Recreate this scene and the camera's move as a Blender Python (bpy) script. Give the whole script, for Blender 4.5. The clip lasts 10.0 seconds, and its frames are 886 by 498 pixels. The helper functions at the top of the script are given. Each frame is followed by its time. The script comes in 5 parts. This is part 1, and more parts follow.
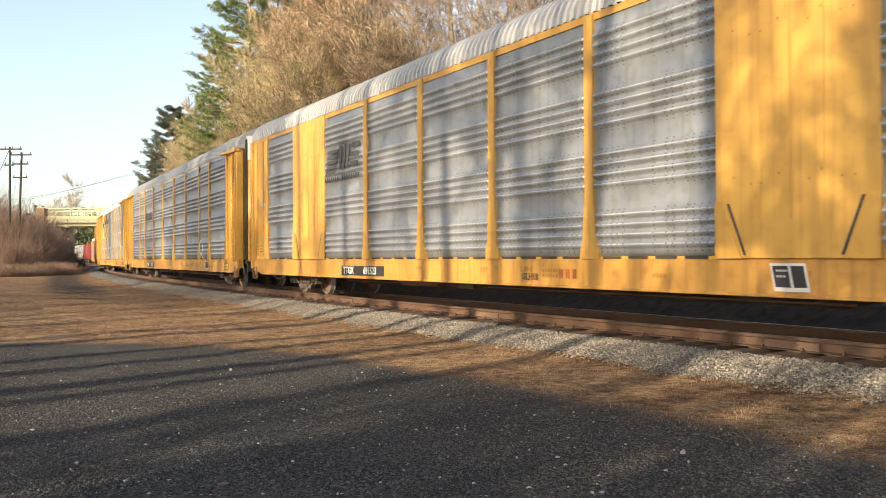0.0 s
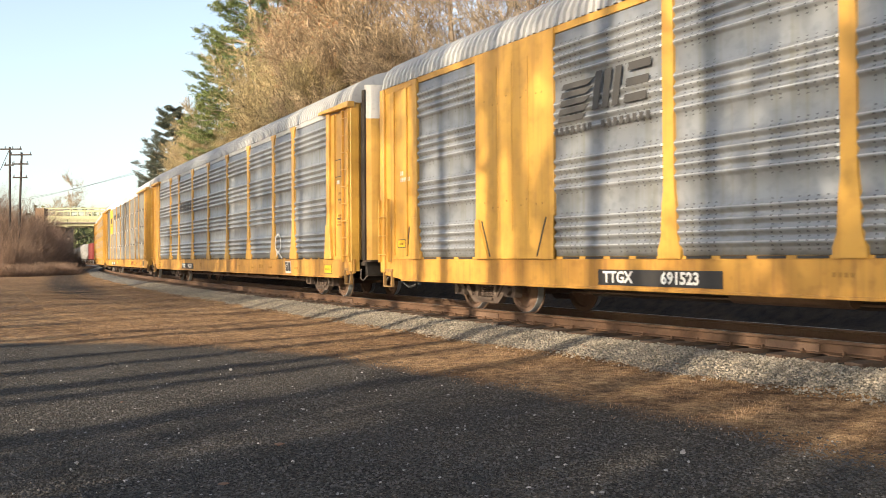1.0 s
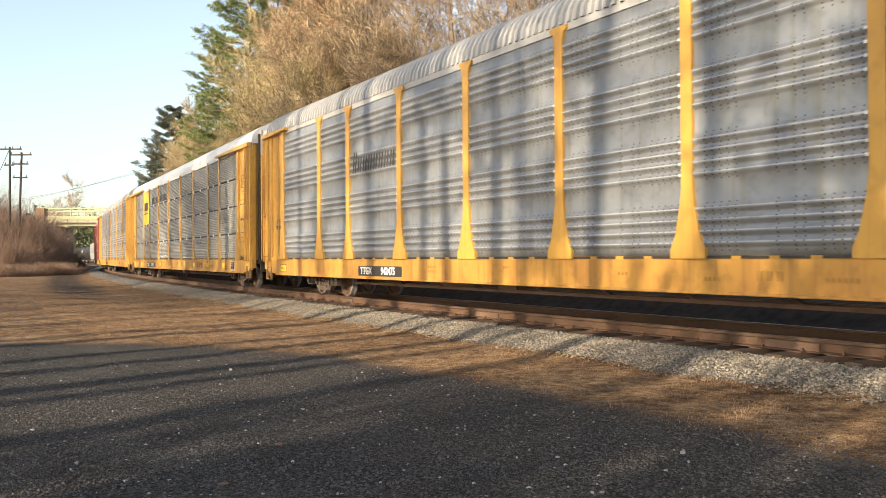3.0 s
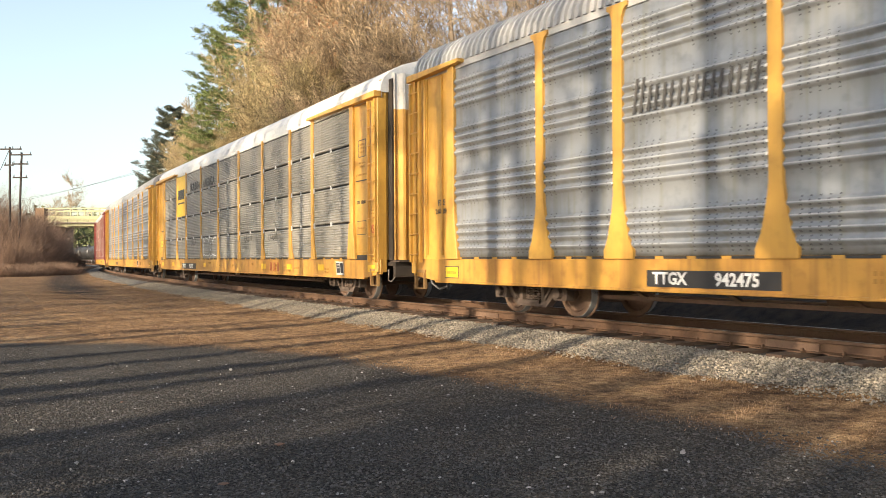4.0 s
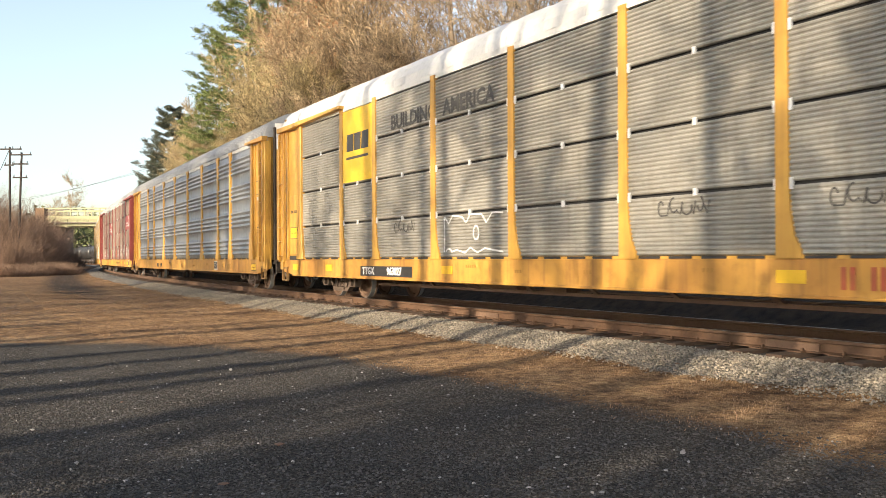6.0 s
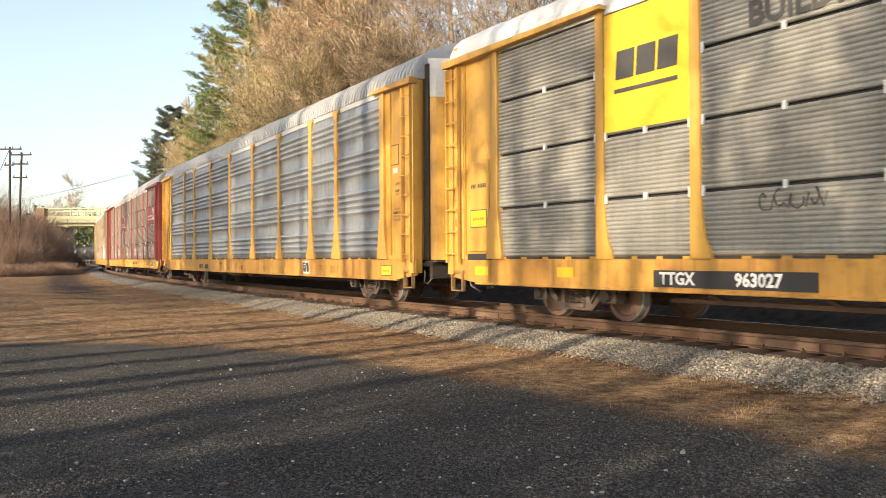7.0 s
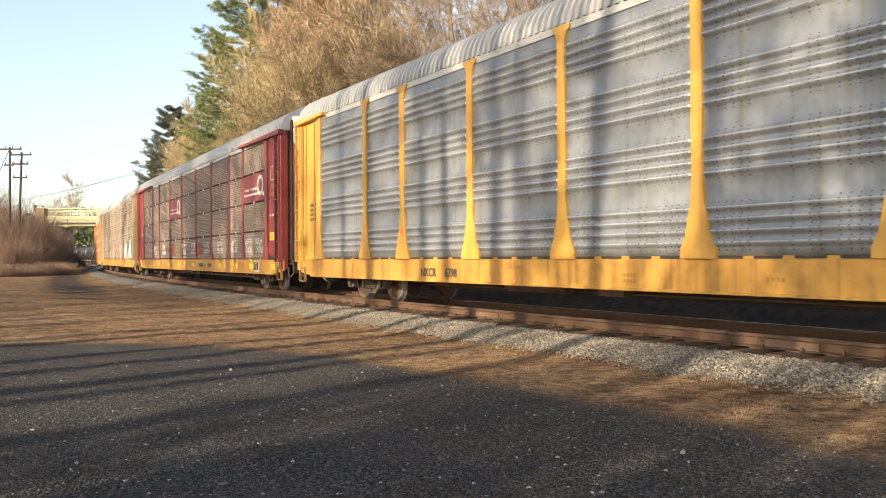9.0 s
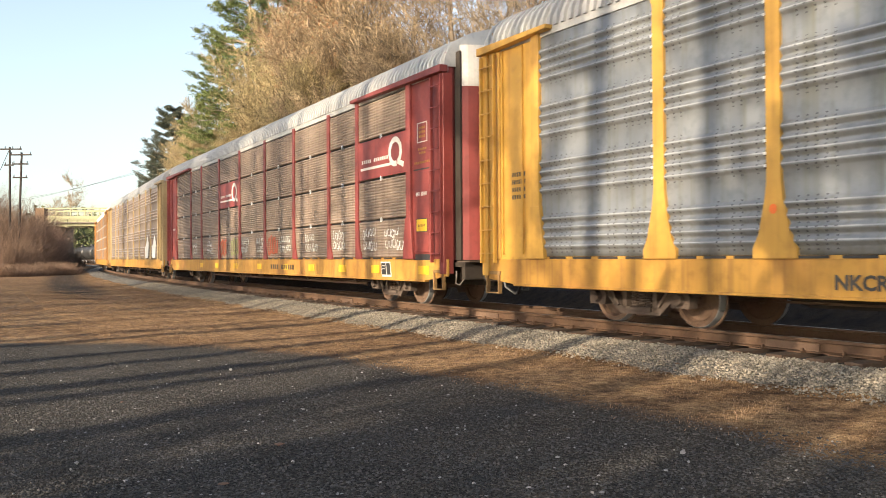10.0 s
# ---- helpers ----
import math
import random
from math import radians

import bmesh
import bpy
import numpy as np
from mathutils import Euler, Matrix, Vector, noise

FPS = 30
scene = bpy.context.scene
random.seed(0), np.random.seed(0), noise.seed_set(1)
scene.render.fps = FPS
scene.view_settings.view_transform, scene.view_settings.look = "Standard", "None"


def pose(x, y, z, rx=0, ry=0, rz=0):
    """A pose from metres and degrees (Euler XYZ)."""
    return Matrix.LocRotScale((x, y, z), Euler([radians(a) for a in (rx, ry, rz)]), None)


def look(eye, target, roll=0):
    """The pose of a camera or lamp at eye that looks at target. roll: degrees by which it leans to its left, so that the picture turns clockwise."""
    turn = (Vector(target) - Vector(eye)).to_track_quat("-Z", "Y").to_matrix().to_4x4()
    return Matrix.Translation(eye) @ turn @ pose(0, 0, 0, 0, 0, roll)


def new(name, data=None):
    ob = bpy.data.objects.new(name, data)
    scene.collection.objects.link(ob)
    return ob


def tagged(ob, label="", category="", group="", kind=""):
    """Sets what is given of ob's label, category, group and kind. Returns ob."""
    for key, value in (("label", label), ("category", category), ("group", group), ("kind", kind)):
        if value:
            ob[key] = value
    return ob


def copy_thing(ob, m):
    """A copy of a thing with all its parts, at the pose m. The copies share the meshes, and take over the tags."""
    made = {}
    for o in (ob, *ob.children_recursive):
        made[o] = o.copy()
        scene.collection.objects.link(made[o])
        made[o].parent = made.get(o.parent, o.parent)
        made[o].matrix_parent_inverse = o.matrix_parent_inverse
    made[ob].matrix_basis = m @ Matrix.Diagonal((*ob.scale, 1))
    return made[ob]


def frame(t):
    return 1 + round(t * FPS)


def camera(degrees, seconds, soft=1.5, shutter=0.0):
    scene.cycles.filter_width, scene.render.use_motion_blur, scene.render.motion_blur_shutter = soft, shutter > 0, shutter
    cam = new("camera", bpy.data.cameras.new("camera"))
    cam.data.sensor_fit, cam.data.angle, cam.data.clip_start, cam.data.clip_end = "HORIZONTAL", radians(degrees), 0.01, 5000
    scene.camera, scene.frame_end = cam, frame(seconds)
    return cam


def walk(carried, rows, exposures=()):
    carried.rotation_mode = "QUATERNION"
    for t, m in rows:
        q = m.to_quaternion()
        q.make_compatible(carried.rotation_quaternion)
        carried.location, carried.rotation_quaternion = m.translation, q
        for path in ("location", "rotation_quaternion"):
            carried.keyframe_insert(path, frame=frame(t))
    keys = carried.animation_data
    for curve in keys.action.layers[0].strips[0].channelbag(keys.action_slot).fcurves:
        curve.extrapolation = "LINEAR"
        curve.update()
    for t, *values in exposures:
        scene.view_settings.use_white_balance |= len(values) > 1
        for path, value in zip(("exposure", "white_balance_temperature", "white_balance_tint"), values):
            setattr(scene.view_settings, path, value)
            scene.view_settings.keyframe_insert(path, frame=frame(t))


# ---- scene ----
# ------------------------------------------------------------------ camera
cam = camera(55.02, 10.0, 0.65, 0.12)
EYE_Z = 1.175
VIEW = pose(0, 0, EYE_Z, 90.21, 0.17, 0)
walk(cam, [(0.0, VIEW), (10.0, VIEW)])

# ------------------------------------------------------------------ light
SUN_WAY = Vector((0.656, 0.755, -0.31)).normalized()      # the way the sunlight travels
SUN_UP = math.asin(-SUN_WAY.z)
sun = new("sun", bpy.data.lights.new("sun", "SUN"))
sun.data.energy, sun.data.angle, sun.data.color = 5.0, radians(0.5), (1.0, 0.83, 0.60)
sun.matrix_world = look((-40, -50, 30), Vector((-40, -50, 30)) + SUN_WAY)

world = bpy.data.worlds.new("sky")
scene.world = world
world.use_nodes = True
wn = world.node_tree
wn.nodes.clear()
sky = wn.nodes.new("ShaderNodeTexSky")
sky.sky_type, sky.sun_disc = "NISHITA", False
sky.sun_elevation = SUN_UP
sky.sun_rotation = math.atan2(-SUN_WAY.x, -SUN_WAY.y)
sky.air_density, sky.dust_density, sky.ozone_density = 1.0, 1.6, 1.6
bg = wn.nodes.new("ShaderNodeBackground")
bg.inputs["Strength"].default_value = 0.15
wo = wn.nodes.new("ShaderNodeOutputWorld")
pale = wn.nodes.new("ShaderNodeHueSaturation")          # a thin high haze
pale.inputs["Saturation"].default_value, pale.inputs["Value"].default_value = 0.72, 1.12
wn.links.new(sky.outputs[0], pale.inputs["Color"])
wn.links.new(pale.outputs[0], bg.inputs[0])
wn.links.new(bg.outputs[0], wo.inputs[0])
scene.view_settings.exposure = 0.93

# ------------------------------------------------------------------ the line
# s runs along the rails towards the train's front; rail tops lie at GRADE * s
THETA, K1, S_TURN, K2 = radians(-59.885), 1 / 636.8, -114.0, -1 / 500.0
Y0, GRADE = 20.198, 0.00639


def arc(th, k, a):
    return Vector(((math.sin(th + k * a) - math.sin(th)) / k, -(math.cos(th + k * a) - math.cos(th)) / k, 0))


P_TURN, H_TURN = arc(THETA, K1, S_TURN), THETA + K1 * S_TURN


def line(s, lat=0.0, z=0.0):
    """A point s metres along the track, lat metres to the camera's side, z above the rail tops; and the heading."""
    if s > S_TURN:
        p, h = arc(THETA, K1, s), THETA + K1 * s
    else:
        p, h = P_TURN + arc(H_TURN, K2, s - S_TURN), H_TURN + K2 * (s - S_TURN)
    return Vector((p.x + math.sin(h) * lat, p.y + Y0 - math.cos(h) * lat, GRADE * s + z)), h


SPEED, GAP0, PITCH = 9.812, -10.53, 27.94

# ------------------------------------------------------------------ materials
def material(name, base, other=None, rough=0.6, metal=0.0, coarse=1.5, fine=25.0, amount=0.5, bump=0.15, bump_scale=60.0,
             streak=None, streak_amount=0.35, coat=0.0, vary=0.0, spec=0.5, stretch=None, island=False):
    """A node material: a base colour broken at two scales, with relief, and streaks that run down."""
    m = bpy.data.materials.new(name)
    m.use_nodes = True
    t = m.node_tree
    N, L = t.nodes, t.links
    b = N["Principled BSDF"]
    other = other or tuple(c * 0.6 for c in base)
    tc = N.new("ShaderNodeTexCoord")
    info = N.new("ShaderNodeObjectInfo")
    add = N.new("ShaderNodeVectorMath")
    add.operation = "MULTIPLY_ADD"
    add.inputs[1].default_value = stretch or (1, 1, 1)
    off = N.new("ShaderNodeVectorMath")
    off.operation = "SCALE"
    off.inputs[0].default_value = (37.0, 11.0, 5.0)
    L.new(info.outputs["Random"], off.inputs["Scale"])
    L.new(tc.outputs["Object"], add.inputs[0])
    L.new(off.outputs[0], add.inputs[2])

    def noise_node(scale, detail, vec=None):
        n = N.new("ShaderNodeTexNoise")
        n.inputs["Scale"].default_value, n.inputs["Detail"].default_value = scale, detail
        L.new(vec or add.outputs[0], n.inputs["Vector"])
        return n.outputs["Fac"]

    def mix(fac, a, bcol, lo=0.35, hi=0.65, most=1.0):
        r = N.new("ShaderNodeMapRange")
        r.inputs[1].default_value, r.inputs[2].default_value, r.inputs[4].default_value = lo, hi, most
        L.new(fac, r.inputs[0])
        x = N.new("ShaderNodeMix")
        x.data_type = "RGBA"
        L.new(r.outputs[0], x.inputs[0])
        if isinstance(a, tuple):
            x.inputs[6].default_value = (*a, 1)
        else:
            L.new(a, x.inputs[6])
        x.inputs[7].default_value = (*bcol, 1)
        return x.outputs[2]

    col = mix(noise_node(coarse, 5), tuple(base), other, 0.35, 0.75, amount)
    col = mix(noise_node(fine, 3), col, tuple(c * 0.72 for c in other), 0.5, 0.8, amount * 0.7)
    if streak:
        sv = N.new("ShaderNodeVectorMath")
        sv.operation = "MULTIPLY"
        sv.inputs[1].default_value = (9.0, 9.0, 0.35)
        L.new(add.outputs[0], sv.inputs[0])
        col = mix(noise_node(1.0, 4, sv.outputs[0]), col, streak, 0.5, 0.78, streak_amount)
    if vary:
        hs = N.new("ShaderNodeHueSaturation")
        mr = N.new("ShaderNodeMapRange")
        mr.inputs[3].default_value, mr.inputs[4].default_value = 1 - vary, 1 + vary
        geo = N.new("ShaderNodeNewGeometry")
        L.new(geo.outputs["Random Per Island"] if island else info.outputs["Random"], mr.inputs[0])
        L.new(mr.outputs[0], hs.inputs["Value"])
        L.new(col, hs.inputs["Color"])
        col = hs.outputs[0]
    L.new(col, b.inputs["Base Color"])
    rr = N.new("ShaderNodeMapRange")
    rr.inputs[3].default_value, rr.inputs[4].default_value = max(0.05, rough - 0.13), min(1, rough + 0.13)
    L.new(noise_node(fine * 0.4, 3), rr.inputs[0])
    L.new(rr.outputs[0], b.inputs["Roughness"])
    b.inputs["Metallic"].default_value = metal
    b.inputs["Coat Weight"].default_value = coat
    b.inputs["Specular IOR Level"].default_value = spec
    if bump:
        bn = N.new("ShaderNodeBump")
        bn.inputs["Strength"].default_value, bn.inputs["Distance"].default_value = bump, 0.02
        L.new(noise_node(bump_scale, 4), bn.inputs["Height"])
        L.new(bn.outputs[0], b.inputs["Normal"])
    return m


M_YELLOW = material("rack_yellow", (0.535, 0.305, 0.056), (0.42, 0.215, 0.042), 0.45, 0, 0.7, 5, 0.7, 0.03, 12, streak=(0.26, 0.115, 0.03), streak_amount=0.5, vary=0.06)
M_TAN = material("faded_tan_paint", (0.42, 0.32, 0.17), (0.30, 0.21, 0.11), 0.6, 0, 0.9, 14, 0.8, 0.05, 30, streak=(0.22, 0.13, 0.06), streak_amount=0.6)
M_ORANGE = material("faded_orange_paint", (0.50, 0.25, 0.07), (0.38, 0.18, 0.055), 0.6, 0, 0.9, 14, 0.8, 0.05, 30, streak=(0.22, 0.11, 0.05), streak_amount=0.6)
M_SPOT = material("orange_spray", (0.75, 0.16, 0.03), (0.6, 0.14, 0.03), 0.5, 0, 3, 20, 0.4, 0.0)
M_SILL = material("sill_yellow", (0.49, 0.265, 0.048), (0.34, 0.155, 0.033), 0.5, 0, 0.9, 6, 0.85, 0.05, 25, streak=(0.18, 0.078, 0.028), streak_amount=0.65)
M_STEP = material("grimy_step_paint", (0.30, 0.17, 0.055), (0.14, 0.085, 0.04), 0.65, 0, 2, 14, 0.8, 0.08, 30)
M_RED = material("rack_red", (0.23, 0.042, 0.036), (0.16, 0.034, 0.03), 0.55, 0, 0.9, 10, 0.6, 0.05, 30, streak=(0.10, 0.03, 0.025), streak_amount=0.4)
M_PANEL = material("galvanised_panel", (0.275, 0.287, 0.30), (0.175, 0.186, 0.20), 0.46, 0.4, 0.5, 7, 0.75, 0.04, 30, streak=(0.18, 0.174, 0.13), streak_amount=0.7, vary=0.08)
M_PANEL2 = material("weathered_fine_panel", (0.30, 0.29, 0.26), (0.215, 0.20, 0.172), 0.5, 0.25, 0.8, 14, 0.65, 0.05, 40, streak=(0.18, 0.16, 0.135), streak_amount=0.5, vary=0.10)
M_PANEL3 = material("rusty_fine_panel", (0.27, 0.21, 0.165), (0.18, 0.132, 0.10), 0.6, 0.1, 0.8, 10, 0.75, 0.05, 40, streak=(0.12, 0.072, 0.055), streak_amount=0.7, vary=0.12)
M_BRIGHT = material("bright_clip", (0.70, 0.70, 0.70), (0.5, 0.5, 0.5), 0.4, 0.2, 1.2, 30, 0.5, 0.02, 40)
M_DULL = material("dull_grey_paint", (0.30, 0.29, 0.27), (0.2, 0.19, 0.175), 0.6, 0, 0.8, 10, 0.7, 0.05, 30)
M_TANK = material("tank_black", (0.03, 0.03, 0.032), (0.06, 0.052, 0.045), 0.45, 0, 0.8, 10, 0.7, 0.05, 30)
M_RIDGE = material("lighter_steel", (0.39, 0.40, 0.41), (0.29, 0.30, 0.31), 0.45, 0.3, 1.2, 30, 0.75, 0.05, 40)
M_ROOF = material("galvanised_roof", (0.43, 0.425, 0.41), (0.29, 0.285, 0.275), 0.5, 0.15, 0.5, 9, 0.65, 0.04, 30, vary=0.12)
M_WROOF = material("white_roof", (0.66, 0.65, 0.62), (0.50, 0.48, 0.44), 0.5, 0, 0.5, 12, 0.5, 0.04, 30)
M_WHITE = material("white_paint", (0.60, 0.58, 0.545), (0.44, 0.41, 0.36), 0.5, 0, 1.0, 12, 0.6, 0.03, 30, streak=(0.34, 0.28, 0.2))
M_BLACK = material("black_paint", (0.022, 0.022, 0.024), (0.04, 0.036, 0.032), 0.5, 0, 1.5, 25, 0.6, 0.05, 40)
# underframe steel; also colours the shaded recess beside the end doors
M_DARK = material("sooty_steel_and_shade", (0.028, 0.023, 0.019), (0.05, 0.035, 0.024), 0.8, 0.1, 1.6, 22, 0.7, 0.2, 40)
M_RUST = material("rusty_steel", (0.17, 0.105, 0.07), (0.085, 0.052, 0.036), 0.8, 0.15, 1.8, 24, 0.8, 0.2, 45)
M_TRUCK = material("truck_casting", (0.115, 0.083, 0.065), (0.06, 0.044, 0.036), 0.8, 0.1, 2.2, 26, 0.8, 0.25, 45)
M_RAIL = material("rusted_rail", (0.115, 0.062, 0.034), (0.06, 0.035, 0.022), 0.75, 0.1, 1.2, 30, 0.8, 0.25, 60)
M_SHINE = material("worn_steel", (0.26, 0.22, 0.19), (0.17, 0.13, 0.11), 0.5, 0.4, 1.2, 30, 0.5, 0.02, 60)
M_TIE = material("creosoted_timber", (0.10, 0.062, 0.040), (0.045, 0.03, 0.022), 0.88, 0, 2.0, 30, 0.85, 0.45, 50, vary=0.3)
M_DECAL = material("safety_yellow", (0.72, 0.45, 0.022), (0.60, 0.35, 0.02), 0.45, 0, 1.2, 12, 0.5, 0.02, 30)
M_TTRED = material("faded_red_mark", (0.34, 0.06, 0.03), (0.30, 0.10, 0.035), 0.5, 0, 2.5, 20, 0.7, 0.02, 30)
M_LETTER = material("faded_black_lettering", (0.045, 0.042, 0.040), (0.075, 0.07, 0.062), 0.55, 0, 1.2, 20, 0.6, 0.02, 30)
M_FAINT = material("faint_brown_lettering", (0.30, 0.155, 0.03), (0.36, 0.19, 0.03), 0.55, 0, 1.2, 20, 0.5, 0.02, 30)
M_SPRAY = material("faded_green_spray", (0.22, 0.24, 0.10), (0.26, 0.20, 0.10), 0.6, 0, 3, 20, 0.6, 0.02, 30)
M_GRAFF = material("white_spray", (0.72, 0.72, 0.70), (0.55, 0.55, 0.53), 0.55, 0, 3, 20, 0.5, 0.02, 30)


# ------------------------------------------------------------------ mesh helpers
class Shape:
    """Vertices and faces gathered for one mesh."""

    def __init__(self):
        self.v, self.f, self.smooth, self.bright = [], [], False, ()

    def box(self, x0, x1, y0, y1, z0, z1):
        n = len(self.v)
        self.v += [(x, y, z) for z in (z0, z1) for x, y in ((x0, y0), (x1, y0), (x1, y1), (x0, y1))]
        self.f += [[n + i for i in q] for q in ((3, 2, 1, 0), (4, 5, 6, 7), (0, 1, 5, 4), (1, 2, 6, 5), (2, 3, 7, 6), (3, 0, 4, 7))]
        return self

    def prism(self, outline, y0, y1):
        """An outline of (x, z), counter-clockwise seen from -y, between y0 (front) and y1."""
        n, k = len(self.v), len(outline)
        self.v += [(x, y0, z) for x, z in outline] + [(x, y1, z) for x, z in outline]
        self.f.append([n + i for i in range(k)])
        self.f.append([n + k + i for i in reversed(range(k))])
        self.f += [[n + i, n + k + i, n + k + (i + 1) % k, n + (i + 1) % k] for i in range(k)]
        return self

    def sweep(self, profile, xs, closed=False):
        """A profile of (y, z) drawn along x through the given stations."""
        n, k = len(self.v), len(profile)
        for x in xs:
            self.v += [(x, y, z) for y, z in profile]
        for a in range(len(xs) - 1):
            for i in range(k if closed else k - 1):
                j = (i + 1) % k
                self.f.append([n + a * k + i, n + (a + 1) * k + i, n + (a + 1) * k + j, n + a * k + j])
        if closed:
            self.f.append([n + i for i in range(k)])
            self.f.append([n + (len(xs) - 1) * k + i for i in reversed(range(k))])
        return self

    def tube(self, pts, r, sides=6, r1=None):
        n, k = len(self.v), len(pts)
        pts = [Vector(p) for p in pts]
        for i, p in enumerate(pts):
            d = (pts[min(i + 1, k - 1)] - pts[max(i - 1, 0)]).normalized()
            u = d.orthogonal().normalized()
            w = d.cross(u)
            q = r if r1 is None else r + (r1 - r) * i / (k - 1)
            self.v += [tuple(p + q * (math.cos(2 * math.pi * j / sides) * u + math.sin(2 * math.pi * j / sides) * w)) for j in range(sides)]
        for i in range(k - 1):
            for j in range(sides):
                self.f.append([n + i * sides + j, n + i * sides + (j + 1) % sides, n + (i + 1) * sides + (j + 1) % sides, n + (i + 1) * sides + j])
        self.f.append([n + j for j in reversed(range(sides))])
        self.f.append([n + (k - 1) * sides + j for j in range(sides)])
        return self

    def lathe(self, prof, y_axis=True, sides=28, centre=(0, 0, 0)):
        """prof: (along, radius) turned round the y axis."""
        n, k = len(self.v), len(prof)
        for a, r in prof:
            for j in range(sides):
                c, s = math.cos(2 * math.pi * j / sides) * r, math.sin(2 * math.pi * j / sides) * r
                self.v.append((centre[0] + c, centre[1] + a, centre[2] + s) if y_axis else (centre[0] + a, centre[1] + c, centre[2] + s))
        for i in range(k - 1):
            for j in range(sides):
                self.f.append([n + i * sides + j, n + (i + 1) * sides + j, n + (i + 1) * sides + (j + 1) % sides, n + i * sides + (j + 1) % sides])
        return self

    def mesh(self, name, mat):
        me = bpy.data.meshes.new(name)
        me.from_pydata(self.v, [], self.f)
        me.materials.append(mat)
        if self.smooth:
            me.polygons.foreach_set("use_smooth", [True] * len(me.polygons))
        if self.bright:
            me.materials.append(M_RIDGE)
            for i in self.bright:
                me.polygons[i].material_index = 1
        me.update()
        return me


def part(name, data, mat, parent, label="", at=None, bevel=0.0):
    """One mesh object under a thing or under a part; data is a Shape or a mesh to share."""
    me = data.mesh(name, mat) if isinstance(data, Shape) else data
    ob = new(name, me)
    ob.parent = parent
    if at is not None:
        ob.matrix_basis = at
    if label:
        ob["label"] = label
    if bevel:
        bv = ob.modifiers.new("edge", "BEVEL")
        bv.width, bv.segments, bv.limit_method = bevel, 1, "ANGLE"
    return ob


def thing(name, data, mat, label, category, group="", kind=""):
    me = data.mesh(name, mat) if isinstance(data, Shape) else data
    return tagged(new(name, me), label, category, group, kind)


def words(name, text, size, mat, parent, x, y, z, label="", turn=0.0):
    """Built-in lettering on a side that faces -y, made into a mesh."""
    cu = bpy.data.curves.new(name, "FONT")
    cu.body, cu.size, cu.extrude, cu.resolution_u, cu.offset = text, size, 0.002, 2, size * 0.03
    tmp = bpy.data.objects.new(name, cu)
    scene.collection.objects.link(tmp)
    me = bpy.data.meshes.new_from_object(tmp.evaluated_get(bpy.context.evaluated_depsgraph_get()))
    bpy.data.objects.remove(tmp)
    me.materials.clear()
    me.materials.append(mat)
    return part(name, me, mat, parent, label, pose(x, y, z, 90, 0, turn))


def punched(mat, dx=0.125, dz=0.0525, r=0.0115):
    """Adds small dark punched holes in upright columns to a panel material."""
    t = mat.node_tree
    N, L = t.nodes, t.links
    b = N["Principled BSDF"]
    src = b.inputs["Base Color"].links[0].from_socket
    tc = N.new("ShaderNodeTexCoord")
    sp = N.new("ShaderNodeSeparateXYZ")
    L.new(tc.outputs["Object"], sp.inputs[0])

    def math_node(op, a, v):
        n = N.new("ShaderNodeMath")
        n.operation = op
        L.new(a, n.inputs[0])
        if isinstance(v, float):
            n.inputs[1].default_value = v
        else:
            L.new(v, n.inputs[1])
        return n.outputs[0]

    def cell(axis, size):
        f = math_node("FRACT", math_node("DIVIDE", axis, size), 0.0)
        return math_node("MULTIPLY", math_node("SUBTRACT", f, 0.5), size)

    x, z = cell(sp.outputs["X"], dx), cell(sp.outputs["Z"], dz)
    d = math_node("ADD", math_node("MULTIPLY", x, x), math_node("MULTIPLY", z, z))
    dot = math_node("LESS_THAN", d, r * r)
    rows = math_node("FRACT", math_node("DIVIDE", math_node("SUBTRACT", sp.outputs["Z"], 1.10), 0.93), 0.0)
    dot = math_node("MULTIPLY", dot, math_node("LESS_THAN", rows, 0.74))
    col = N.new("ShaderNodeTexWhiteNoise")
    col.noise_dimensions = "1D"
    L.new(math_node("FLOOR", math_node("DIVIDE", sp.outputs["X"], dx), 0.0), col.inputs["W"])
    dot = math_node("MULTIPLY", dot, math_node("GREATER_THAN", col.outputs["Value"], 0.45))
    m = N.new("ShaderNodeMix")
    m.data_type = "RGBA"
    L.new(dot, m.inputs[0])
    L.new(src, m.inputs[6])
    m.inputs[7].default_value = (0.05, 0.05, 0.055, 1)
    L.new(m.outputs[2], b.inputs["Base Color"])


for _m in (M_PANEL, M_RIDGE):
    punched(_m)

# ------------------------------------------------------------------ ground and track
def smooth(a, b, x):
    x = min(1.0, max(0.0, (x - a) / (b - a)))
    return x * x * (3 - 2 * x)


def wob(x, y, k):
    return noise.noise(Vector((x * k, y * k, 3.7)))


LOT = ((-60, 17.5), (-25, 16.4), (-7.6, 14.7), (-4.0, 13.9), (-1.5, 12.4), (0.7, 9.3), (2.0, 7.3), (3.6, 5.6), (6.2, 2.0), (12, -8), (20, -22))


def lot_side(x, y):
    """Positive inside the gravelled lot, in metres from its edge."""
    best = 1e9
    for (ax, ay), (bx, by) in zip(LOT, LOT[1:]):
        dx, dy = bx - ax, by - ay
        u = min(1, max(0, ((x - ax) * dx + (y - ay) * dy) / (dx * dx + dy * dy)))
        qx, qy = x - ax - u * dx, y - ay - u * dy
        d = math.hypot(qx, qy)
        if d < abs(best):
            best = d if dx * qy - dy * qx < 0 else -d
    return best


